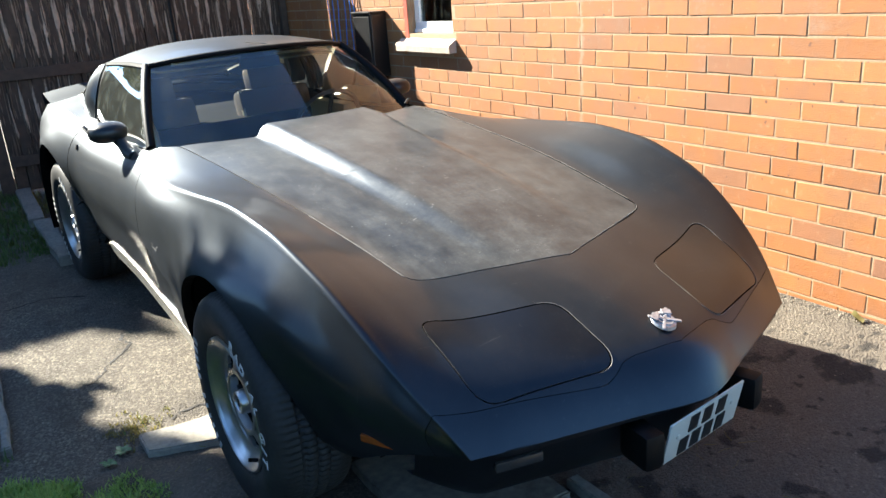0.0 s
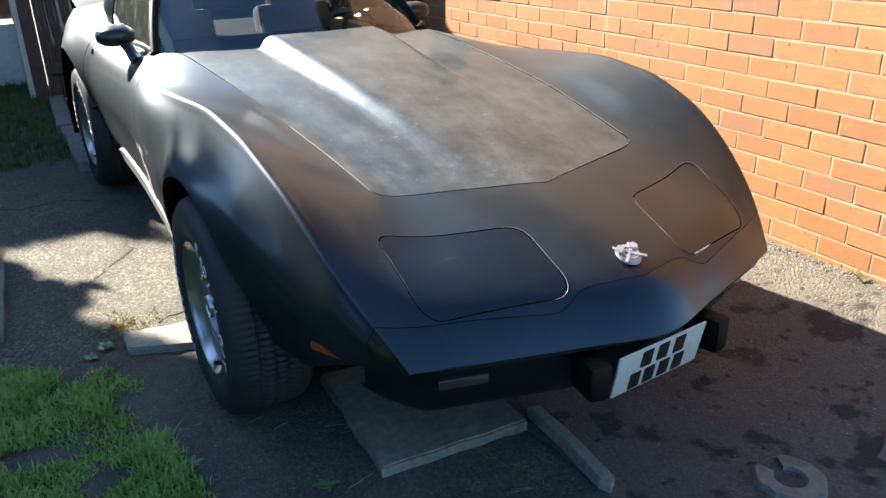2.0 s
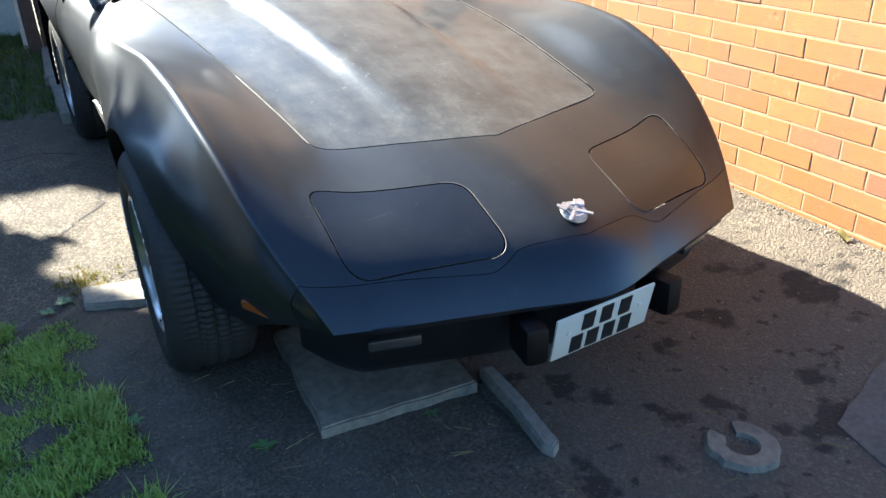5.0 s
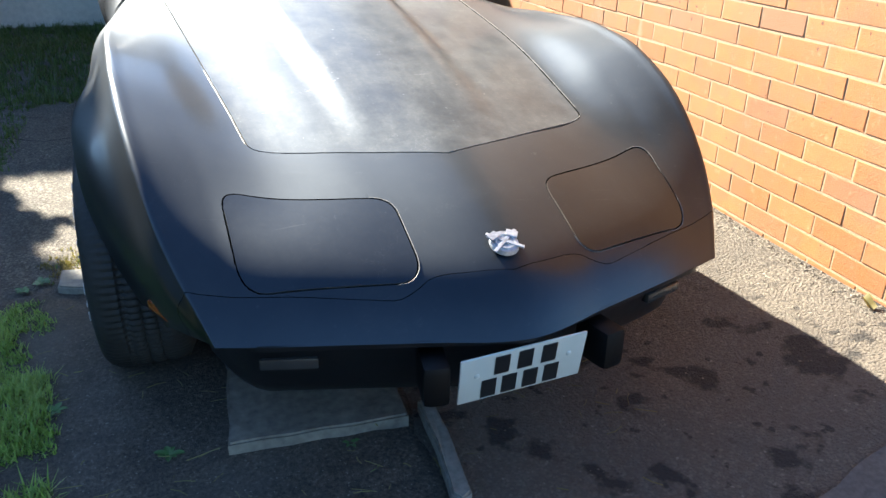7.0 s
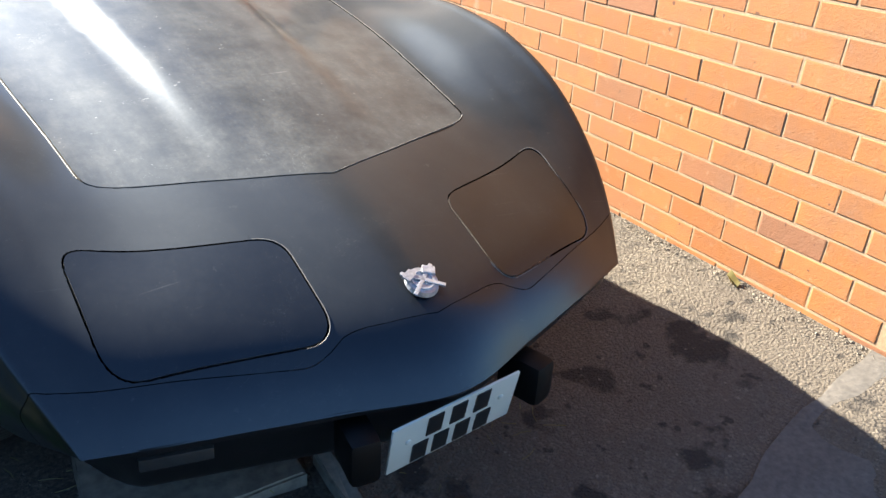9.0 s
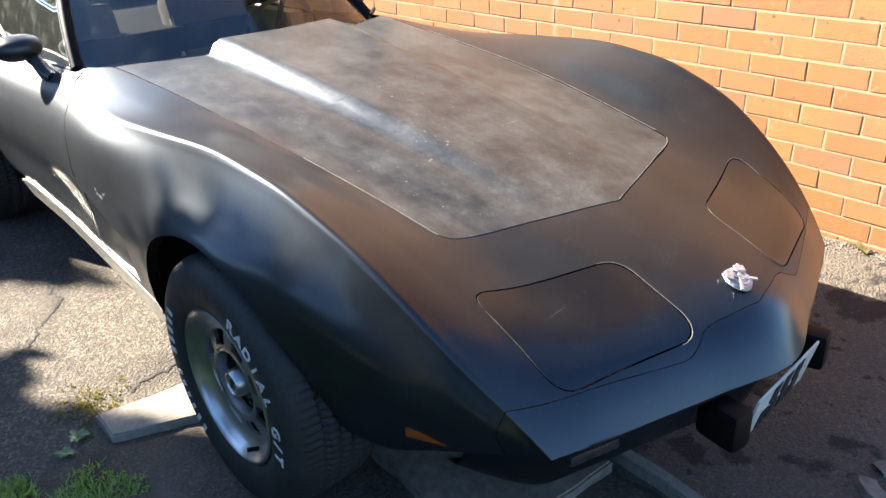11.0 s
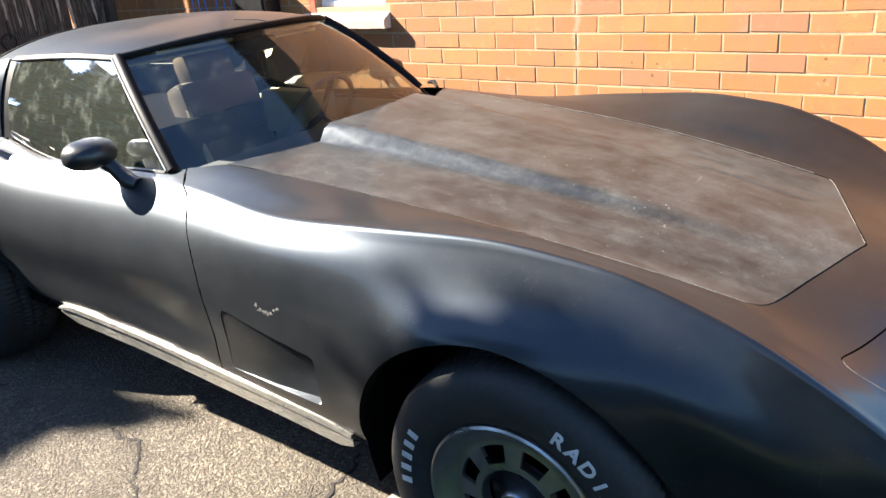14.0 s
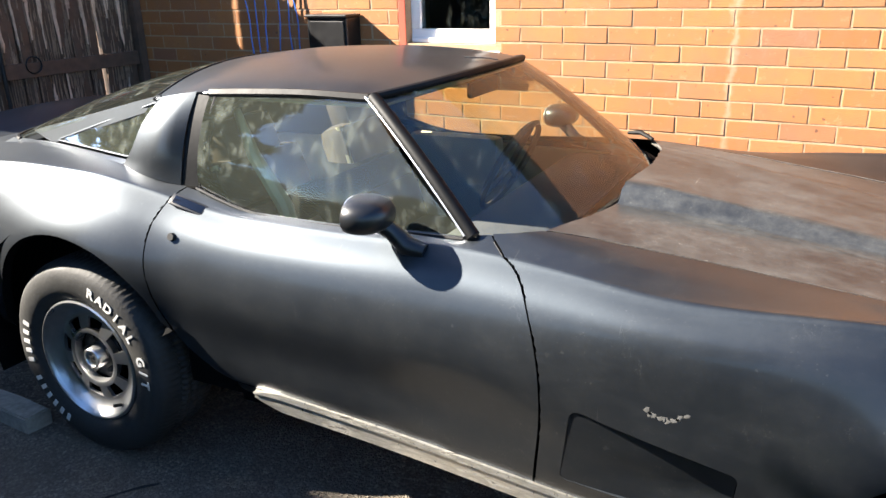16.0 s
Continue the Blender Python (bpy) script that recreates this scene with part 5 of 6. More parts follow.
def patch(outline, lift_by, wobble=0.012, n=6, drop=0.02):
    """A low irregular slab over an outline that follows the ground."""
    pts = []
    for (x0, y0), (x1, y1) in zip(outline, outline[1:] + outline[:1]):
        for k in range(n):
            t = k / n
            x, y = x0 + (x1 - x0) * t, y0 + (y1 - y0) * t
            x += wobble * noise.noise(Vector((x * 9, y * 9, 1)))
            y += wobble * noise.noise(Vector((x * 9, y * 9, 7)))
            pts.append((x, y))
    bm = bmesh.new()
    upper_v = [bm.verts.new((x, y, ground_height(x, y) + lift_by)) for x, y in pts]
    lower_v = [bm.verts.new((x, y, ground_height(x, y) - drop)) for x, y in pts]
    face = bm.faces.new(upper_v)
    for k in range(len(pts)):
        q = (k + 1) % len(pts)
        bm.faces.new((upper_v[k], lower_v[k], lower_v[q], upper_v[q]))
    bmesh.ops.recalc_face_normals(bm, faces=bm.faces)
    edges = [e for e in face.edges]
    bmesh.ops.bevel(bm, geom=edges, offset=min(0.006, lift_by * 0.4), segments=2, affect="EDGES")
    return bm


def soil_sheet(inside_fn, x0, x1, y0, y1, step, lift_by, rough):
    """A sheet of earth over part of the ground, fading under it at its rim."""
    rows = []
    for y in np.arange(y0, y1, step):
        row = []
        for x in np.arange(x0, x1, step):
            k = inside_fn(x, y)
            z = ground_height(x, y) + (lift_by + rough * noise.noise(Vector((x * 14, y * 14, 2))) + rough * 0.6 * noise.noise(Vector((x * 45, y * 45, 5)))) * min(1, max(0, k / 0.05)) - 0.02 * max(0, min(1, -k / 0.03))
            row.append((x, y, z))
        rows.append(row)
    bm = grid_mesh(rows)
    bmesh.ops.recalc_face_normals(bm, faces=bm.faces)
    for f in bm.faces:
        if f.normal.z < 0:
            f.normal_flip()
    return bm


def soil_inside(x, y):
    w = 0.05 * noise.noise(Vector((x * 4, y * 4, 9))) + (0.45 * noise.noise(Vector((x * 0.9, y * 0.9, 5))) if y < -1.7 or x < -1.7 else 0.0)
    return min(-0.10 - x, 0.42 - y + 0.25 * (x + 1.1), x + 3.9, y + 3.3) + w


bm = soil_sheet(soil_inside, -4.2, 0.1, -3.9, 0.75, 0.03, 0.008, 0.006)
thing("soil", bm, SOIL, "bare dark soil beside the drive, with grit and twigs", "soil", "structure", smooth=True)

thing("paving_flag", patch([(-0.59, -0.65), (-0.14, -0.66), (-0.15, -0.15), (-0.57, -0.12)], 0.042, 0.010), DIRTY_CONCRETE, "large weathered concrete paving flag under the car's nose", "paving slab")
thing("concrete_slab", patch([(-1.085, 0.50), (-0.70, 0.465), (-0.71, 0.27), (-0.80, 0.262), (-1.085, 0.37)], 0.035, 0.004), CONCRETE, "pale broken concrete slab by the front wheel", "paving slab")
thing("edging_kerb", patch([(-0.10, -0.60), (-0.055, -0.60), (-0.06, -0.80), (-0.075, -0.965), (-0.105, -0.985), (-0.125, -0.96), (-0.105, -0.80)], 0.035, 0.008), CONCRETE, "narrow broken concrete edging kerb", "kerb", group="edgings")
thing("edging_kerb", patch([(-1.49, 0.70), (-1.46, 0.70), (-1.445, 1.45), (-1.475, 1.45)], 0.035, 0.008), CONCRETE, "narrow concrete edging along the lawn", "kerb", group="edgings")
thing("edging_kerb", patch([(-1.02, 2.75), (-0.93, 2.75), (-0.93, 3.75), (-1.04, 3.75)], 0.06, 0.012), CONCRETE, "rough concrete edging along the back lawn", "kerb", group="edgings")
thing("edging_kerb", patch([(-1.06, 3.8), (-0.96, 3.8), (-0.93, 4.9), (-1.04, 4.9)], 0.06, 0.012), CONCRETE, "rough concrete edging along the back lawn", "kerb", group="edgings")
thing("pavement", patch([(0.60, -1.24), (0.80, -1.165), (1.0, -1.115), (1.46, -1.06), (1.5, -1.9), (0.5, -1.9)], 0.004, 0.02), PAVING_GREY, "worn grey concrete edge of the street pavement", "pavement", "structure")
# broken concrete ring in the drive
bm = bmesh.new()
rows = []
for k in range(23):
    t = radians(112 + 312 * k / 22)
    jig = 1 + 0.12 * noise.noise(Vector((k * 0.9, 3, 1)))
    a, b = 0.040, 0.096 * jig
    cx, cy = 0.335, -1.178
    h = ground_height(cx, cy)
    rows.append([(cx + a * math.cos(t), cy + a * math.sin(t), h), (cx + a * 1.1 * math.cos(t), cy + a * 1.1 * math.sin(t), h + 0.012), (cx + b * 0.9 * math.cos(t), cy + b * 0.9 * math.sin(t), h + 0.015), (cx + b * math.cos(t), cy + b * math.sin(t), h - 0.005)])
grid_mesh(rows, bm)
bmesh.ops.recalc_face_normals(bm, faces=bm.faces)
thing("broken_collar", bm, DIRTY_CONCRETE, "broken concrete collar round a small hole in the drive", "concrete ring")

rng = random.Random(4)
# cracks in the tarmac
for name_pts in ([(-0.93, 1.52), (-0.955, 1.445), (-0.93, 1.37), (-0.99, 1.28), (-1.06, 1.20), (-1.10, 1.12), (-1.17, 1.06)], [(-0.60, 0.70), (-0.66, 0.66), (-0.74, 0.665), (-0.82, 0.63), (-0.90, 0.625), (-0.97, 0.59)], [(-1.6, 2.35), (-1.35, 2.22), (-1.15, 2.25), (-0.95, 2.12)]):
    pts = []
    for (x0, y0), (x1, y1) in zip(name_pts, name_pts[1:]):
        for k in range(6):
            t = k / 6
            pts.append((x0 + (x1 - x0) * t + rng.uniform(-0.008, 0.008), y0 + (y1 - y0) * t + rng.uniform(-0.008, 0.008)))
    bm = bmesh.new()
    rows = []
    for k, (x, y) in enumerate(pts):
        w = 0.006 * (0.3 + rng.random())
        d = Vector(pts[min(k + 1, len(pts) - 1)]) - Vector(pts[max(k - 1, 0)])
        n = Vector((-d.y, d.x)).normalized() * w
        z = ground_height(x, y)
        rows.append([(x - n.x, y - n.y, z + 0.0022), (x, y, z + 0.0026), (x + n.x, y + n.y, z + 0.0022)])
    grid_mesh(rows, bm)
    thing("crack", bm, CRACK, "dirt-filled crack in the tarmac", "crack", "structure")


def blades(spots, height, spread, seed):
    """Grass: curved three-sided blades, one mesh."""
    r = random.Random(seed)
    verts, faces = [], []
    for x, y, tall in spots:
        z = ground_height(x, y)
        for _ in range(spread):
            a, lean = r.uniform(0, 6.283), r.uniform(0.2, 0.9)
            h, w = height * tall * r.uniform(0.5, 1.3), r.uniform(0.0018, 0.0036)
            bx, by = x + r.gauss(0, 0.012), y + r.gauss(0, 0.012)
            dx, dy = math.cos(a), math.sin(a)
            n = len(verts)
            for t, ww in ((0, 1), (0.5, 0.8), (1, 0.05)):
                off = lean * h * t * t
                cx, cy, cz = bx + dx * off, by + dy * off, z + h * t * (1 - 0.25 * lean * t)
                verts.append((cx - dy * w * ww, cy + dx * w * ww, cz))
                verts.append((cx + dy * w * ww, cy - dx * w * ww, cz))
            faces += [(n, n + 1, n + 3, n + 2), (n + 2, n + 3, n + 5, n + 4)]
    me = bpy.data.meshes.new("grass")
    me.from_pydata(verts, [], faces)
    return me


def grass_object(name, spots, height, spread, seed, material, label):
    ob = new(name, blades(spots, height, spread, seed))
    ob.data.materials.append(material)
    return tagged(ob, label, "grass", "", "stuff")


def lawn_front(x, y):
    edge = -1.12 + 0.10 * min(1, max(0, -y / 0.5)) + 0.06 * noise.noise(Vector((x * 5, y * 5, 4))) + 0.05 * noise.noise(Vector((x * 16, y * 16, 8)))
    top = 0.30 - 0.45 * (x + 1.1) if x < -1.1 else 0.30
    return x < edge and y < min(top, 0.62) + 0.05 * noise.noise(Vector((x * 7, y * 7, 1)))


spots = []
for _ in range(13000):
    x, y = rng.uniform(-2.0, -0.9), rng.uniform(-1.6, 0.7)
    if lawn_front(x, y) and noise.noise(Vector((x * 6, y * 6, 12))) > -0.22:
        spots.append((x, y, 0.6 + 0.9 * max(0, noise.noise(Vector((x * 5, y * 5, 2))) + 0.3)))
grass_object("lawn", spots, 0.040, 7, 11, LIGHTENED_GRASS, "patchy green grass at the edge of the soil")
spots = []
for _ in range(9000):
    x, y = rng.uniform(-3.3, -1.2), rng.uniform(-2.9, 0.7)
    if lawn_front(x, y) and (x < -2.0 or y < -1.6):
        spots.append((x, y, rng.uniform(0.6, 1.2)))
grass_object("outer_lawn", spots, 0.040, 6, 16, DARKENED_GRASS, "green lawn towards the hedge, darkened in colour")
spots = [(rng.uniform(-4.0, -1.02), rng.uniform(3.0, 5.85), rng.uniform(0.7, 1.4)) for _ in range(4200)]
grass_object("back_lawn", spots, 0.055, 7, 12, DARKENED_GRASS, "green lawn by the low wall, shade put into its colour")
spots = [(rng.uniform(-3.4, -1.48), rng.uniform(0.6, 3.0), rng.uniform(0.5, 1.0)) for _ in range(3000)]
grass_object("verge", spots, 0.04, 6, 15, DARKENED_GRASS, "thin grass along the drive's edge, darkened in colour")
spots = [(-1.08 + rng.gauss(0, 0.05), 0.60 + rng.gauss(0, 0.05), 0.5) for _ in range(60)]
grass_object("dry_tuft", spots, 0.03, 6, 13, STRAW, "yellowed dry tuft beside the concrete slab")
spots = [(-0.93 + rng.gauss(0, 0.09), 4.35 + rng.gauss(0, 0.2), 1.0) for _ in range(80)]
grass_object("dry_tuft", spots, 0.07, 6, 14, STRAW, "yellowed dry grass below the gate")


def weed(x, y, size, count, seed):
    """A small broad-leaved weed."""
    r = random.Random(seed)
    plant = empty("weed", "small green weed growing in the soil", "weed", group="weeds")
    z = ground_height(x, y) + 0.008
    for k in range(count):
        a = 6.283 * k / count + r.uniform(-0.3, 0.3)
        d, s = Vector((math.cos(a), math.sin(a), 0)), Vector((-math.sin(a), math.cos(a), 0))
        ln = size * r.uniform(0.7, 1.2)
        rows = []
        for t, w in ((0.0, 0.05), (0.3, 0.2), (0.6, 0.24), (0.85, 0.14), (1.0, 0.01)):
            c = Vector((x, y, z)) + d * ln * t + Vector((0, 0, ln * (0.7 * t - 0.55 * t * t)))
            rows.append([c - s * ln * w, c + Vector((0, 0, -0.06 * ln)), c + s * ln * w])
        part("leaf", grid_mesh(rows), WEED, plant)
    return plant


weed(-0.735, -0.60, 0.035, 7, 1)
weed(-0.30, -0.69, 0.022, 5, 2)
weed(-1.15, 0.47, 0.034, 9, 3)
weed(-1.20, 0.42, 0.030, 8, 4)
weed(-1.02, -0.33, 0.03, 6, 5)
# loose stones and grit on soil and drive
verts, faces = [], []
for _ in range(3600):
    x, y = (rng.uniform(-1.2, 0.1), rng.uniform(-1.6, 0.3)) if rng.random() < 0.5 else (rng.uniform(-1.3, 1.4), rng.uniform(-1.7, 1.9))
    r = rng.uniform(0.0010, 0.0032)
    z = ground_height(x, y) + r * 0.4 + (0.008 if soil_inside(x, y) > 0.05 else 0)
    n = len(verts)
    for dx, dy, dz in ((1, 0, 0), (-1, 0, 0), (0, 1, 0), (0, -1, 0), (0, 0, 1), (0, 0, -1)):
        k = rng.uniform(0.6, 1.3) * r
        verts.append((x + dx * k, y + dy * k, z + dz * k * 0.7))
    faces += [(n + a, n + b, n + c) for a in (0, 1) for b in (2, 3) for c in (4, 5)]
me = bpy.data.meshes.new("grit")
me.from_pydata(verts, [], faces)
ob = new("grit", me)
me.materials.append(DIRTY_CONCRETE)
tagged(ob, "scattered pale grit and small stones", "grit", "", "stuff")
# crumbled mortar, stones and moss dirt along the foot of the wall
verts, faces = [], []
for _ in range(1500):
    y = rng.uniform(-1.12, 1.6)
    x = 1.462 - abs(rng.gauss(0, 0.045 + 0.05 * max(0.0, noise.noise(Vector((y * 3, 0, 4))))))
    r = rng.uniform(0.002, 0.005) if rng.random() < 0.93 else rng.uniform(0.005, 0.008)
    z = ground_height(min(x, 1.5), y) + r * 0.35
    n = len(verts)
    for dx, dy, dz in ((1, 0, 0), (-1, 0, 0), (0, 1, 0), (0, -1, 0), (0, 0, 1), (0, 0, -1)):
        k = rng.uniform(0.55, 1.35) * r
        verts.append((x + dx * k, y + dy * k, z + dz * k * 0.7))
    faces += [(n + a, n + b, n + c) for a in (0, 1) for b in (2, 3) for c in (4, 5)]
me = bpy.data.meshes.new("rubble")
me.from_pydata(verts, [], faces)
me.materials.append(DIRTY_CONCRETE)
tagged(new("rubble", me), "crumbled mortar and small stones along the wall's foot", "rubble", "", "stuff")
# twigs and dry stalks lying on soil and drive
verts, faces = [], []
for k in range(190):
    x, y = rng.uniform(-1.15, 0.55), rng.uniform(-1.35, 0.45)
    a, ln, r = rng.uniform(0, 6.283), rng.uniform(0.012, 0.06), rng.uniform(0.0006, 0.0014)
    bend = rng.uniform(-0.4, 0.4)
    lift_z = 0.030 if soil_inside(x, y) > 0.05 else 0.006
    n = len(verts)
    for t in (0, 0.5, 1):
        px, py = x + ln * t * math.cos(a + bend * t), y + ln * t * math.sin(a + bend * t)
        z = ground_height(px, py) + lift_z
        for dx, dz in ((r, 0), (0, r * 1.6), (-r, 0)):
            verts.append((px - dx * math.sin(a), py + dx * math.cos(a), z + dz))
    for q in (0, 3):
        for j in range(3):
            faces.append((n + q + j, n + q + (j + 1) % 3, n + q + 3 + (j + 1) % 3, n + q + 3 + j))
me = bpy.data.meshes.new("twig_litter")
me.from_pydata(verts, [], faces)
me.materials.append(STRAW)
tagged(new("twig_litter", me), "scattered dry stalks and twigs on the bare earth", "twigs", "", "stuff")
# curled dry leaf by the wall
bm = grid_mesh([[(1.41 + 0.018 * u + 0.006 * w, -0.60 + 0.05 * w, ground_height(1.41, -0.6) + 0.012 + 0.014 * abs(u) + 0.012 * math.sin(3 * w)) for u in (-1, 0, 1)] for w in np.linspace(-0.5, 0.5, 6)])
thing("dead_leaf", bm, STRAW, "curled yellow dead leaf at the foot of the wall", "leaf", smooth=True)

# ---- the house ----
WALL_X, COURSE, BRICK_L = 1.47, 0.0815, 0.2315
Z0 = 0.024
HOUSE_Y0, HOUSE_Y1 = -1.16, 9.4
wall = empty("wall_house", "orange-red brick house wall in full sun", "wall", kind="structure")
WIN_Y0, WIN_Y1, WIN_Z0, WIN_Z1 = 2.20, 2.75, 1.145, 2.25
core = bmesh.new()
X0, X1 = WALL_X - 0.0002, WALL_X + 0.26
for y0, y1, z0, z1 in ((HOUSE_Y0, WIN_Y0, -0.3, 3.56), (WIN_Y1, HOUSE_Y1, -0.3, 3.56), (WIN_Y0, WIN_Y1, -0.3, WIN_Z0), (WIN_Y0, WIN_Y1, WIN_Z1, 3.56)):
    box(X0, X1, y0, y1, z0, z1, bm=core)
part("mortar", core, MORTAR, wall, "sandy mortar", smooth=False)
roof_bm2 = grid_mesh([[(WALL_X + a, y, z) for y in (HOUSE_Y0 - 0.3, HOUSE_Y1 + 0.3)] for a, z in ((-0.20, 3.55), (3.6, 5.7), (7.5, 3.55))])
solid(roof_bm2, 0.12)
thing("house_roof", roof_bm2, ROOF_TILE, "tiled pitched roof of the house", "roof", "structure")
thing("gutter", tube([(WALL_X - 0.23, HOUSE_Y0 - 0.3, 3.51), (WALL_X - 0.23, HOUSE_Y1 + 0.3, 3.51)], 0.055, 8), BLACK_PLASTIC, "black gutter under the eaves", "gutter", "structure")
rest = box(X1, WALL_X + 7.2, HOUSE_Y0, HOUSE_Y0 + 0.25, -0.3, 3.56)
box(X1, WALL_X + 7.2, HOUSE_Y1 - 0.25, HOUSE_Y1, -0.3, 3.56, bm=rest)
box(WALL_X + 6.95, WALL_X + 7.2, HOUSE_Y0 + 0.25, HOUSE_Y1 - 0.25, -0.3, 3.56, bm=rest)
thing("wall_far", rest, MORTAR, "far walls of the house", "wall", "structure")
# dark panel, the room's lack of light put into its colour
room = box(WALL_X + 0.5, WALL_X + 0.6, 1.6, 3.4, 0.8, 2.5)
thing("dark_room_panel", room, DARK_ROOM, "dark panel standing in for the unlit room behind the window", "wall", "structure")

# window, sill
window = empty("window_1", "white framed window with a stone sill and red painted reveal", "window", kind="structure")
fx0, fx1 = WALL_X + 0.055, WALL_X + 0.115
for nm, y0, y1, z0, z1 in (("window_frame", WIN_Y0, WIN_Y1, WIN_Z0, WIN_Z0 + 0.075), ("window_frame", WIN_Y0, WIN_Y0 + 0.06, WIN_Z0 + 0.075, WIN_Z1 - 0.06), ("window_frame", WIN_Y1 - 0.06, WIN_Y1, WIN_Z0 + 0.075, WIN_Z1 - 0.06), ("window_frame", WIN_Y0, WIN_Y1, WIN_Z1 - 0.06, WIN_Z1)):
    part(nm, box(fx0, fx1, y0, y1, z0, z1, 0.006), WHITE_PAINT, window, smooth=False)
part("window_frame", box(fx0 - 0.015, fx0 + 0.002, WIN_Y0 + 0.01, WIN_Y1 - 0.01, WIN_Z0 + 0.003, WIN_Z0 + 0.028, 0.004), WHITE_PAINT, window, smooth=False)
part("pane", box(fx0 + 0.02, fx0 + 0.026, WIN_Y0 + 0.06, WIN_Y1 - 0.06, WIN_Z0 + 0.075, WIN_Z1 - 0.06), PANE, window, smooth=False)
rows = []
for y in np.linspace(WIN_Y0 - 0.03, WIN_Y1 + 0.10, 14):
    w = 0.004 * noise.noise(Vector((y * 8, 0, 0)))
    rows.append([(WALL_X + 0.055, y, WIN_Z0 - 0.002), (WALL_X + 0.0, y, WIN_Z0 - 0.03 + w), (WALL_X - 0.055, y, WIN_Z0 - 0.062 + w), (WALL_X - 0.062, y, WIN_Z0 - 0.075 + w), (WALL_X - 0.058, y, WIN_Z0 - 0.115 + w), (WALL_X + 0.02, y, WIN_Z0 - 0.118)])
bm = grid_mesh(rows)
for side in (rows[0], rows[-1]):
    bm.faces.new([bm.verts.new(p) for p in side])
bmesh.ops.remove_doubles(bm, verts=bm.verts, dist=0.0001)
bmesh.ops.recalc_face_normals(bm, faces=bm.faces)
part("window_sill", bm, STONE_SILL, window, "pale painted sloping sill", smooth=False)
part("reveal", box(WALL_X - 0.004, WALL_X + 0.055, WIN_Y1, WIN_Y1 + 0.045, WIN_Z0 - 0.05, WIN_Z1, 0.003), RED_PAINT, window, "red painted reveal", smooth=False)

# wall box with cables
cab = empty("utility_box", "black wall-mounted utility box with blue cables behind it", "utility box", pose(WALL_X, 3.2, 1.10))
part("case", box(-0.13, 0.0, -0.14, 0.14, -0.26, 0.19, 0.008), BLACK_PLASTIC, cab, smooth=False)
part("lid", box(-0.145, -0.005, -0.15, 0.15, 0.19, 0.205, 0.005), BLACK_PLASTIC, cab, "grey-edged lid", smooth=False)
part("door_panel", box(-0.136, -0.129, -0.12, 0.12, -0.23, 0.17, 0.004), BLACK_PLASTIC, cab, smooth=False)
for k in range(6):
    r2 = random.Random(k)
    y0 = 3.52 + 0.06 * k
    pts = [(WALL_X - 0.03 - 0.01 * k, y0 + 0.03 * math.sin(t * 5 + k) + r2.uniform(-0.01, 0.01), 2.6 - 1.75 * t + (0.06 * math.sin(t * 9 + 2 * k))) for t in np.linspace(0, 1, 16)]
    pts += [(WALL_X - 0.05, y0 - 0.03, 0.80), (WALL_X - 0.05, y0 - 0.07, 0.83), (WALL_X - 0.045, y0 - 0.09, 1.0)]
    thing("cable", tube([Vector(p) for p in curve(pts, 50)], 0.0038, 6), BLUE_CABLE, "blue cable hanging loose on the wall", "cable", group="cables", smooth=True)

# ---- gate, low wall and garden ----
GATE_Y = 4.95
gate = empty("gate", "tall dark wooden gate of worn vertical slats with rails", "gate", pose(0, GATE_Y, 0))
n_slats = 26
gx0, gx1 = -1.02, 1.40
wslat = (gx1 - gx0) / n_slats
for k in range(n_slats):
    r2 = random.Random(100 + k)
    x = gx0 + k * wslat
    if k == 23:
        x += 0.016
    rows = []
    for z in np.linspace(0.12, 2.36 + r2.uniform(-0.03, 0.03), 14):
        w = 0.004 * noise.noise(Vector((k, z * 4, 0)))
        rows.append([(x + 0.003 + w, 0.0, z), (x + 0.006 + w, -0.018, z), (x + wslat * 0.5, -0.022 + 0.006 * noise.noise(Vector((k * 3, z * 6, 1))), z), (x + wslat - 0.006 + w, -0.018, z), (x + wslat - 0.003 + w, 0.0, z)])
    bm = grid_mesh(rows)
    solid(bm, 0.01)
    part("slat", bm, GATE_WOOD, gate, smooth=False)
# pale strips along the slat joints imitate sunlight shining through
for k in range(230):
    r2 = random.Random(300 + k)
    x, z = gx0 + wslat * (r2.randrange(1, n_slats) + r2.uniform(-0.12, 0.12)), r2.choice((r2.uniform(0.40, 0.74), r2.uniform(1.08, 1.42), r2.uniform(1.10, 1.45), r2.uniform(1.60, 1.95)))
    ln, w = r2.uniform(0.12, 0.38), r2.uniform(0.004, 0.013)
    rows = [[(x - w * e + 0.006 * math.sin(9 * t), -0.026, z + ln * t), (x + 0.2 * w, -0.034, z + ln * t), (x + w * e + 0.004 * math.sin(7 * t), -0.026, z + ln * t)] for t, e in ((0, 0.2), (0.3, 1.0), (0.7, 0.8), (1.0, 0.15))]
    part("gap_light_strip", grid_mesh(rows), GAP_LIGHT, gate, "pale strip painted as sunlight through a slat gap", smooth=False)
verts, faces = [], []
r2 = random.Random(77)
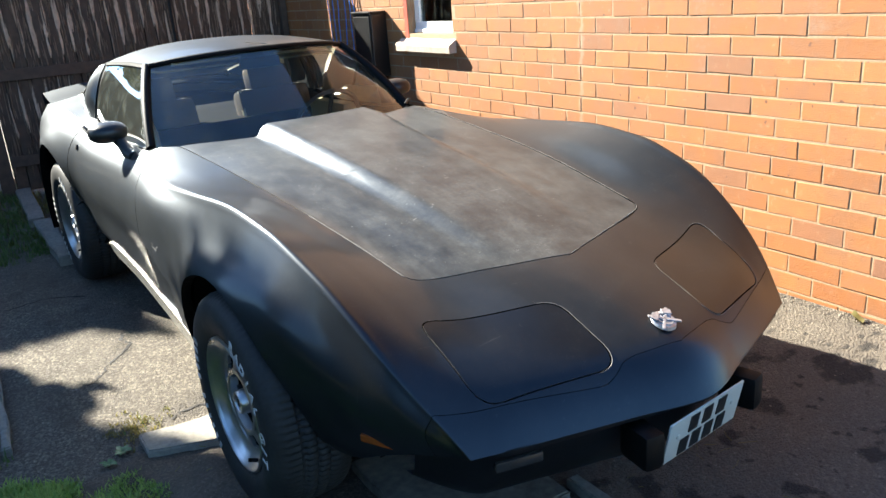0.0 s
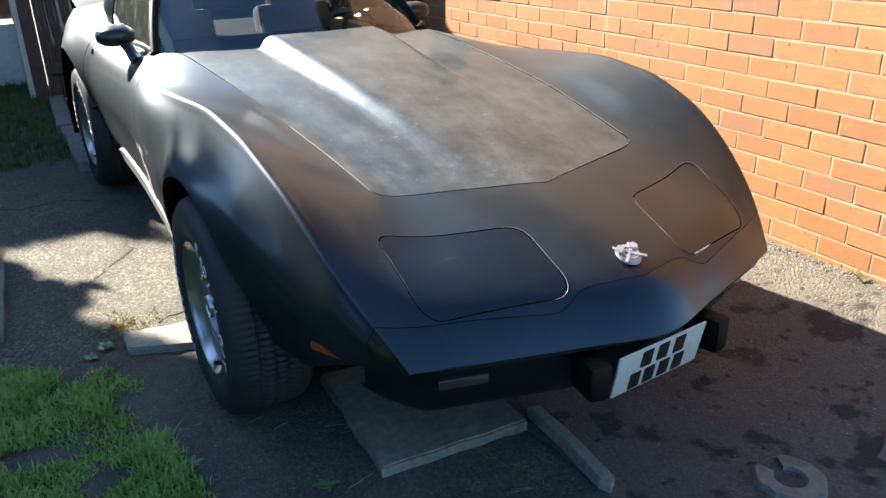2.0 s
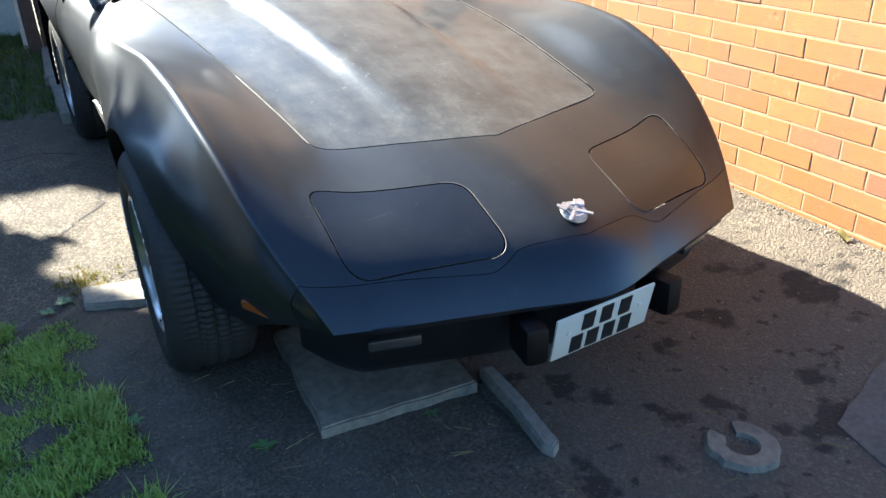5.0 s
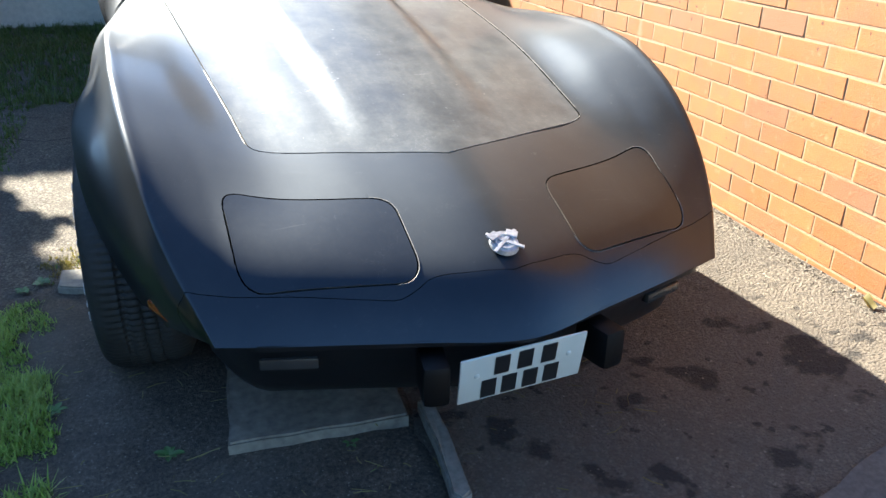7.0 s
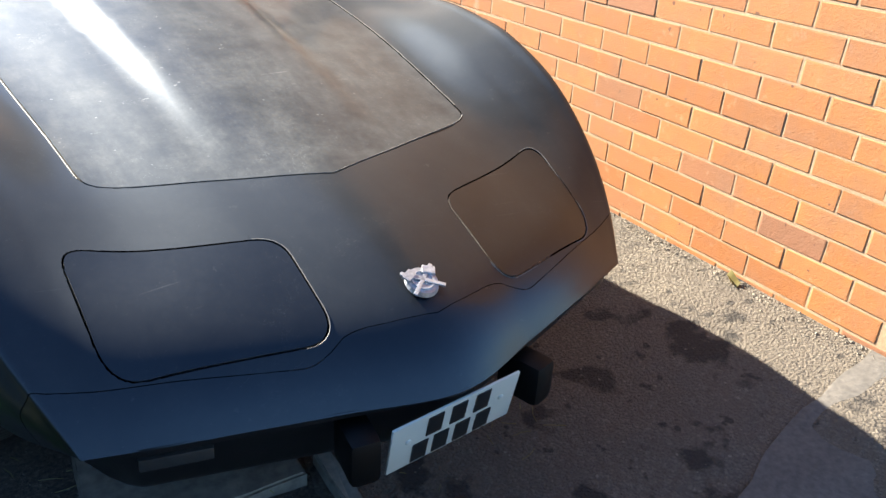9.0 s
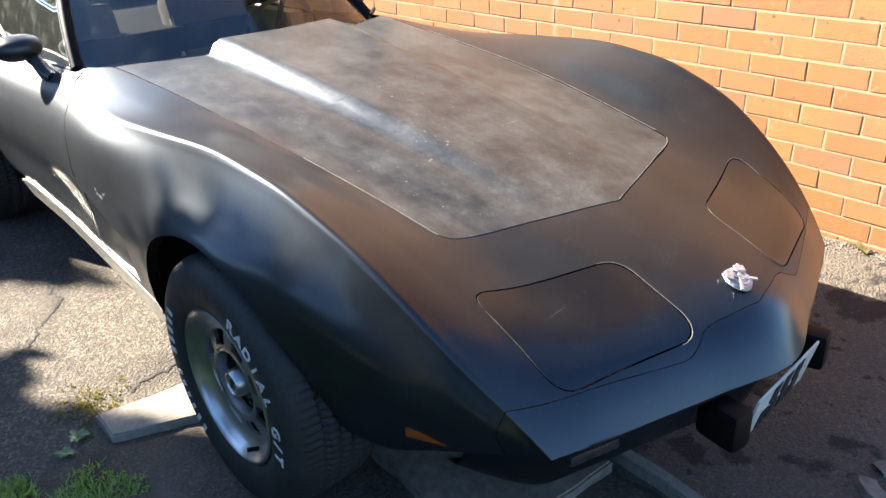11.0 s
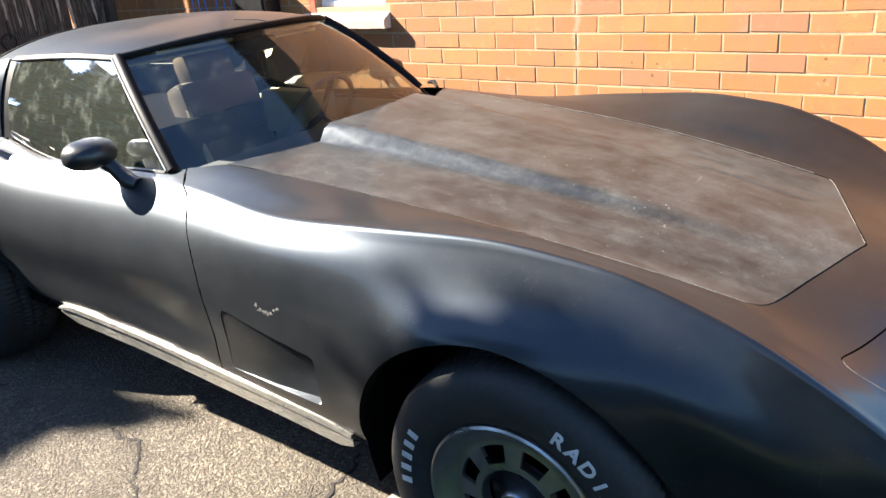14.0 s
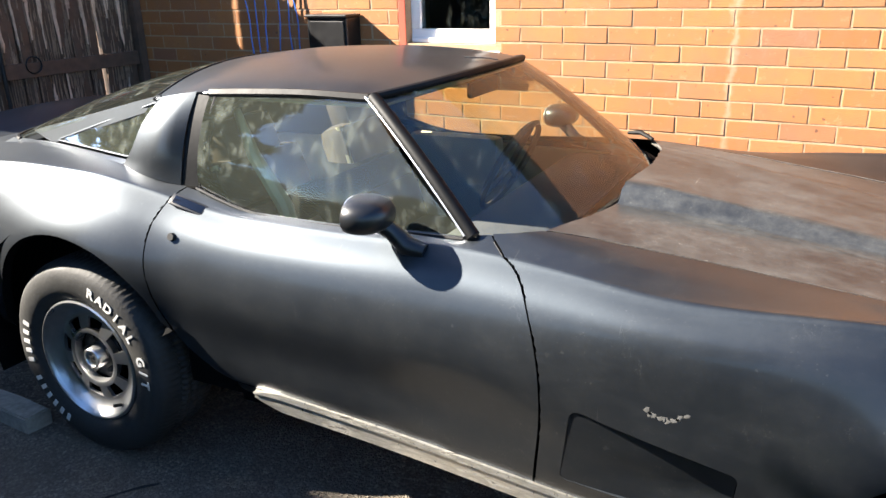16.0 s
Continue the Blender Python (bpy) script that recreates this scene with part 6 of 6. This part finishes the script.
for k in range(1500):
    x, z = r2.uniform(gx0 + 0.01, gx1 - 0.02), r2.uniform(0.2, 1.9)
    ln, w = r2.uniform(0.06, 0.22), r2.uniform(0.002, 0.006)
    n = len(verts)
    bend = r2.uniform(-0.008, 0.008)
    for t, e in ((0, 0.3), (0.35, 1.0), (0.7, 0.8), (1.0, 0.1)):
        verts += [(x - w * e + bend * t, -0.024, z + ln * t), (x + bend * t, -0.030, z + ln * t), (x + w * e + bend * t, -0.024, z + ln * t)]
    for q in range(3):
        faces += [(n + 3 * q, n + 3 * q + 1, n + 3 * q + 4, n + 3 * q + 3), (n + 3 * q + 1, n + 3 * q + 2, n + 3 * q + 5, n + 3 * q + 4)]
me = bpy.data.meshes.new("bark_fibre")
me.from_pydata(verts, [], faces)
me.materials.append(BARK_DARK)
ob = new("bark_fibre", me)
ob.parent = gate
ob["kind"] = "stuff"
for x0, x1 in ((gx0, gx0 + 23 * wslat - 0.004), (gx0 + 23 * wslat + 0.022, gx1)):
    part("backing_board", box(x0, x1, 0.004, 0.02, 0.1, 2.33), GATE_WOOD, gate, smooth=False)
for z in (0.35, 1.02, 1.70, 2.22):
    part("rail", box(gx0, gx1, -0.05, -0.022, z - 0.045, z + 0.045, 0.006), GATE_WOOD, gate, smooth=False)
part("gate_post", box(1.40, 1.458, -0.07, 0.05, -0.05, 2.42, 0.006), GATE_WOOD, gate, "brown timber post", smooth=False)
part("gate_post", box(gx0 - 0.11, gx0 - 0.01, -0.05, 0.05, -0.05, 2.40, 0.006), GATE_WOOD, gate, smooth=False)
bm = lathe([(0.0, 0.045), (-0.008, 0.05), (0.0, 0.055), (0.008, 0.05), (0.0, 0.045)], seg=24)
bmesh.ops.transform(bm, matrix=Matrix.Translation((0.62, -0.06, 1.05)) @ Matrix.Rotation(radians(90), 4, "Z"), verts=bm.verts)
part("ring_handle", bm, DARK_METAL, gate, "iron ring handle")
part("latch_bar", tube([(0.42, -0.065, 0.7), (0.42, -0.065, 1.5)], 0.012, 6), DARK_METAL, gate)
sign = empty("warning_sign", "white warning sign with red heading on the gate", "sign", pose(0.76, GATE_Y - 0.058, 1.60))
part("board", box(-0.15, 0.15, -0.003, 0.003, -0.11, 0.11, 0.002), WHITE_PAINT, sign, smooth=False)
part("heading_bar", box(-0.135, 0.135, -0.006, -0.003, 0.02, 0.09), RED_PAINT, sign, smooth=False)
for z in (-0.015, -0.05, -0.08):
    part("text_bar", box(-0.11, 0.11, -0.006, -0.003, z - 0.008, z + 0.008), PLATE_BLACK, sign, smooth=False)

low_wall = box(-7, -1.15, 5.95, 6.15, -0.1, 0.62, 0.01)
thing("wall_low", low_wall, RENDER_WALL, "low cream rendered garden wall", "wall", "structure")
fence = empty("fence", "dark brown close-board fence above the low wall", "fence", pose(0, 6.05, 0))
for k in range(38):
    x = -7 + k * 0.155
    part("board", box(x, x + 0.15, -0.012, 0.012, 0.66, 1.9, 0.003), GATE_WOOD, fence, smooth=False)
part("rail", box(-7, -1.15, 0.013, 0.05, 0.9, 0.98), GATE_WOOD, fence, smooth=False)
thing("white_post", box(-1.17, -1.07, 5.2, 5.95, 0.0, 0.95, 0.01), RENDER_WALL, "whitewashed stub wall beside the gate", "wall")


# ---- unseen trees added beyond the garden, so that their shade dapples the drive ----
def tree(x, y, low, high, spread, seed, label, clumps_wanted=160, depth=1.0, boxy=False, keep=None):
    """A trunk with limbs and an uneven crown of leaf clumps between two heights."""
    r = random.Random(seed)
    t = empty("tree", label, "tree", pose(x, y, 0), group="garden trees")
    trunk = bmesh.new()
    tube([(0, 0, -0.1), (0.05, 0.02, high * 0.3), (-0.04, 0.06, high * 0.6), (0.02, 0, high * 0.85)], [0.17, 0.13, 0.09, 0.03], 10, trunk)
    mid = Vector((0, 0, (low + high) / 2))
    tall = (high - low) / 2
    clumps = []
    while len(clumps) < clumps_wanted:
        p = Vector((r.uniform(-1, 1), r.uniform(-1, 1), r.uniform(-1, 1)))
        if boxy or 0.35 < p.length < 1:
            p = p * (0.86 + 0.14 * r.random())
            c = mid + Vector((p.x * spread, p.y * spread * depth, p.z * tall))
            if keep and not keep(c):
                continue
            clumps.append((c, max(0.08, spread * r.uniform(0.05, 0.11))))
    for c, _ in clumps[::7]:
        root = Vector((0, 0, max(low * 0.6, c.z - 0.5 * spread)))
        tube([root, root.lerp(c, 0.5) + Vector((0, 0, 0.1)), c], [0.05, 0.03, 0.01], 6, trunk)
    part("trunk", trunk, TRUNK, t)
    verts, faces = [], []
    for c, rad in clumps:
        for _ in range(80):
            p = c + Vector((r.gauss(0, rad * 0.6), r.gauss(0, rad * 0.6), r.gauss(0, rad * 0.6)))
            a = Vector((r.gauss(0, 1), r.gauss(0, 1), r.gauss(0, 1))).normalized() * r.uniform(0.045, 0.08)
            b = a.cross(Vector((r.gauss(0, 1), r.gauss(0, 1), r.gauss(0, 1)))).normalized() * r.uniform(0.026, 0.046)
            n = len(verts)
            verts += [tuple(p - a), tuple(p + b), tuple(p + a), tuple(p - b)]
            faces.append((n, n + 1, n + 2, n + 3))
    me = bpy.data.meshes.new("crown")
    me.from_pydata(verts, [], faces)
    me.materials.append(LEAF)
    ob = new("crown", me)
    ob.parent = t
    return t


def shade_outline(c):
    """Keeps a crown within a leaning, bulging outline on its sunward and drive sides, cut to shape its shadow."""
    side = 0.94 * c.x + 0.34 * c.y
    high = min(1.0, max(0.0, (c.z - 4.76) / 0.14))
    return -0.66 < side < 0.50 + 0.13 * math.exp(-((c.z - 4.35) / 0.30) ** 2) - 0.16 * high


# none of these is in view; they are placed to block the sun
tree(-3.48, 5.4, 0.2, 9.2, 0.80, 21, "unseen slender leafy tree, dense crown trimmed to shape its shade", 3300, keep=shade_outline)
tree(-3.25, 4.5, 0.1, 2.85, 0.80, 26, "unseen clipped shrub added to shade the drive", 260, 0.4, True)
tree(-3.45, 7.6, 2.5, 4.18, 1.3, 24, "unseen clipped tree behind the fence, added for its shade", 480, 0.28, True, keep=lambda c: c.x < 0.6 or c.z < 3.5)
tree(-6.5, 2.0, 1.2, 5.2, 1.6, 23, "unseen leafy tree added at the lawn's far side", 300)


def hedge_leaves(x0, x1, y0, y1, z1, count, seed):
    r = random.Random(seed)
    verts, faces = [], []
    for _ in range(count):
        p = Vector((r.uniform(x0, x1), r.uniform(y0, y1), 0))
        p.z = r.uniform(0.0, 1.0) ** 0.8 * z1 * (0.88 + 0.2 * noise.noise(Vector((p.y * 0.9, p.x, 0))))
        a = Vector((r.gauss(0, 1), r.gauss(0, 1), r.gauss(0, 1))).normalized() * r.uniform(0.04, 0.08)
        b = a.cross(Vector((r.gauss(0, 1), r.gauss(0, 1), r.gauss(0, 1)))).normalized() * r.uniform(0.03, 0.05)
        n = len(verts)
        verts += [tuple(p - a), tuple(p + b), tuple(p + a), tuple(p - b)]
        faces.append((n, n + 1, n + 2, n + 3))
    me = bpy.data.meshes.new("hedge")
    me.from_pydata(verts, [], faces)
    me.materials.append(LEAF)
    return tagged(new("hedge", me), "unseen dense green hedge added to hold back sky light", "hedge", "", "stuff")


# out of view, added to block low sky and darken the car's left side
hedge_leaves(-3.9, -3.3, -9.0, 4.0, 1.15, 20000, 31)

# ---- bricks of the house wall ----
def brick_mesh(length, seed):
    r = random.Random(seed)
    bm = box(-0.012, 0.010, 0, length, 0, COURSE - 0.009, 0.0022)
    for v in bm.verts:
        v.co += Vector((r.uniform(-0.0006, 0.0006), r.uniform(-0.0022, 0.0022), r.uniform(-0.0018, 0.0018)))
    me = bpy.data.meshes.new("brick")
    bm.to_mesh(me)
    bm.free()
    me.materials.append(BRICK)
    return me


kinds = [brick_mesh(BRICK_L - 0.009, k) for k in range(6)]
halves = [brick_mesh(BRICK_L / 2 - 0.011, 20 + k) for k in range(3)]
rest_bm = bmesh.new()
brng = random.Random(8)
count = 0
for row in range(-2, 43):
    z = Z0 + row * COURSE
    shift = (row % 2) * BRICK_L / 2
    y = HOUSE_Y0 - 0.02 + shift + brng.uniform(-0.006, 0.006)
    while y < HOUSE_Y1 - 0.2:
        y1 = y + BRICK_L
        if y1 > WIN_Y0 and y < WIN_Y1 + 0.045 and WIN_Z0 - 0.10 < z + COURSE and z < WIN_Z1:
            # stop at the opening with a half brick where one fits
            y += BRICK_L
            if y - BRICK_L < WIN_Y0 < y and WIN_Y0 - (y - BRICK_L) > 0.06:
                me = halves[count % 3]
                ob = new("brick", me)
                ob.parent = wall
                ob.matrix_basis = Matrix.Translation((WALL_X + 0.010, y - BRICK_L, z)) @ Matrix.Diagonal((1, (WIN_Y0 - (y - BRICK_L)) / (BRICK_L / 2 - 0.011), 1, 1))
            elif y - BRICK_L < WIN_Y1 + 0.045 < y and y - (WIN_Y1 + 0.045) > 0.06:
                me = halves[count % 3]
                ob = new("brick", me)
                ob.parent = wall
                ob.matrix_basis = Matrix.Translation((WALL_X + 0.010, WIN_Y1 + 0.05, z)) @ Matrix.Diagonal((1, (y - WIN_Y1 - 0.061) / (BRICK_L / 2 - 0.011), 1, 1))
            continue
        m = Matrix.Translation((WALL_X + 0.010 + brng.uniform(-0.0008, 0.0008), y, z + brng.uniform(-0.001, 0.001)))
        me = kinds[brng.randrange(6)]
        if -1.0 < y < 3.4 and 0 <= row < 17 and count < 296:
            ob = new("brick", me)
            ob.parent = wall
            ob.matrix_basis = m
            count += 1
        else:
            n0 = len(rest_bm.verts)
            rest_bm.from_mesh(me)
            rest_bm.verts.ensure_lookup_table()
            for v in rest_bm.verts[n0:]:
                v.co = m @ v.co
        y = y1
ob = part("brickwork", rest_bm, BRICK, wall, "further courses of orange-red brick", smooth=False)
ob["kind"] = "stuff"
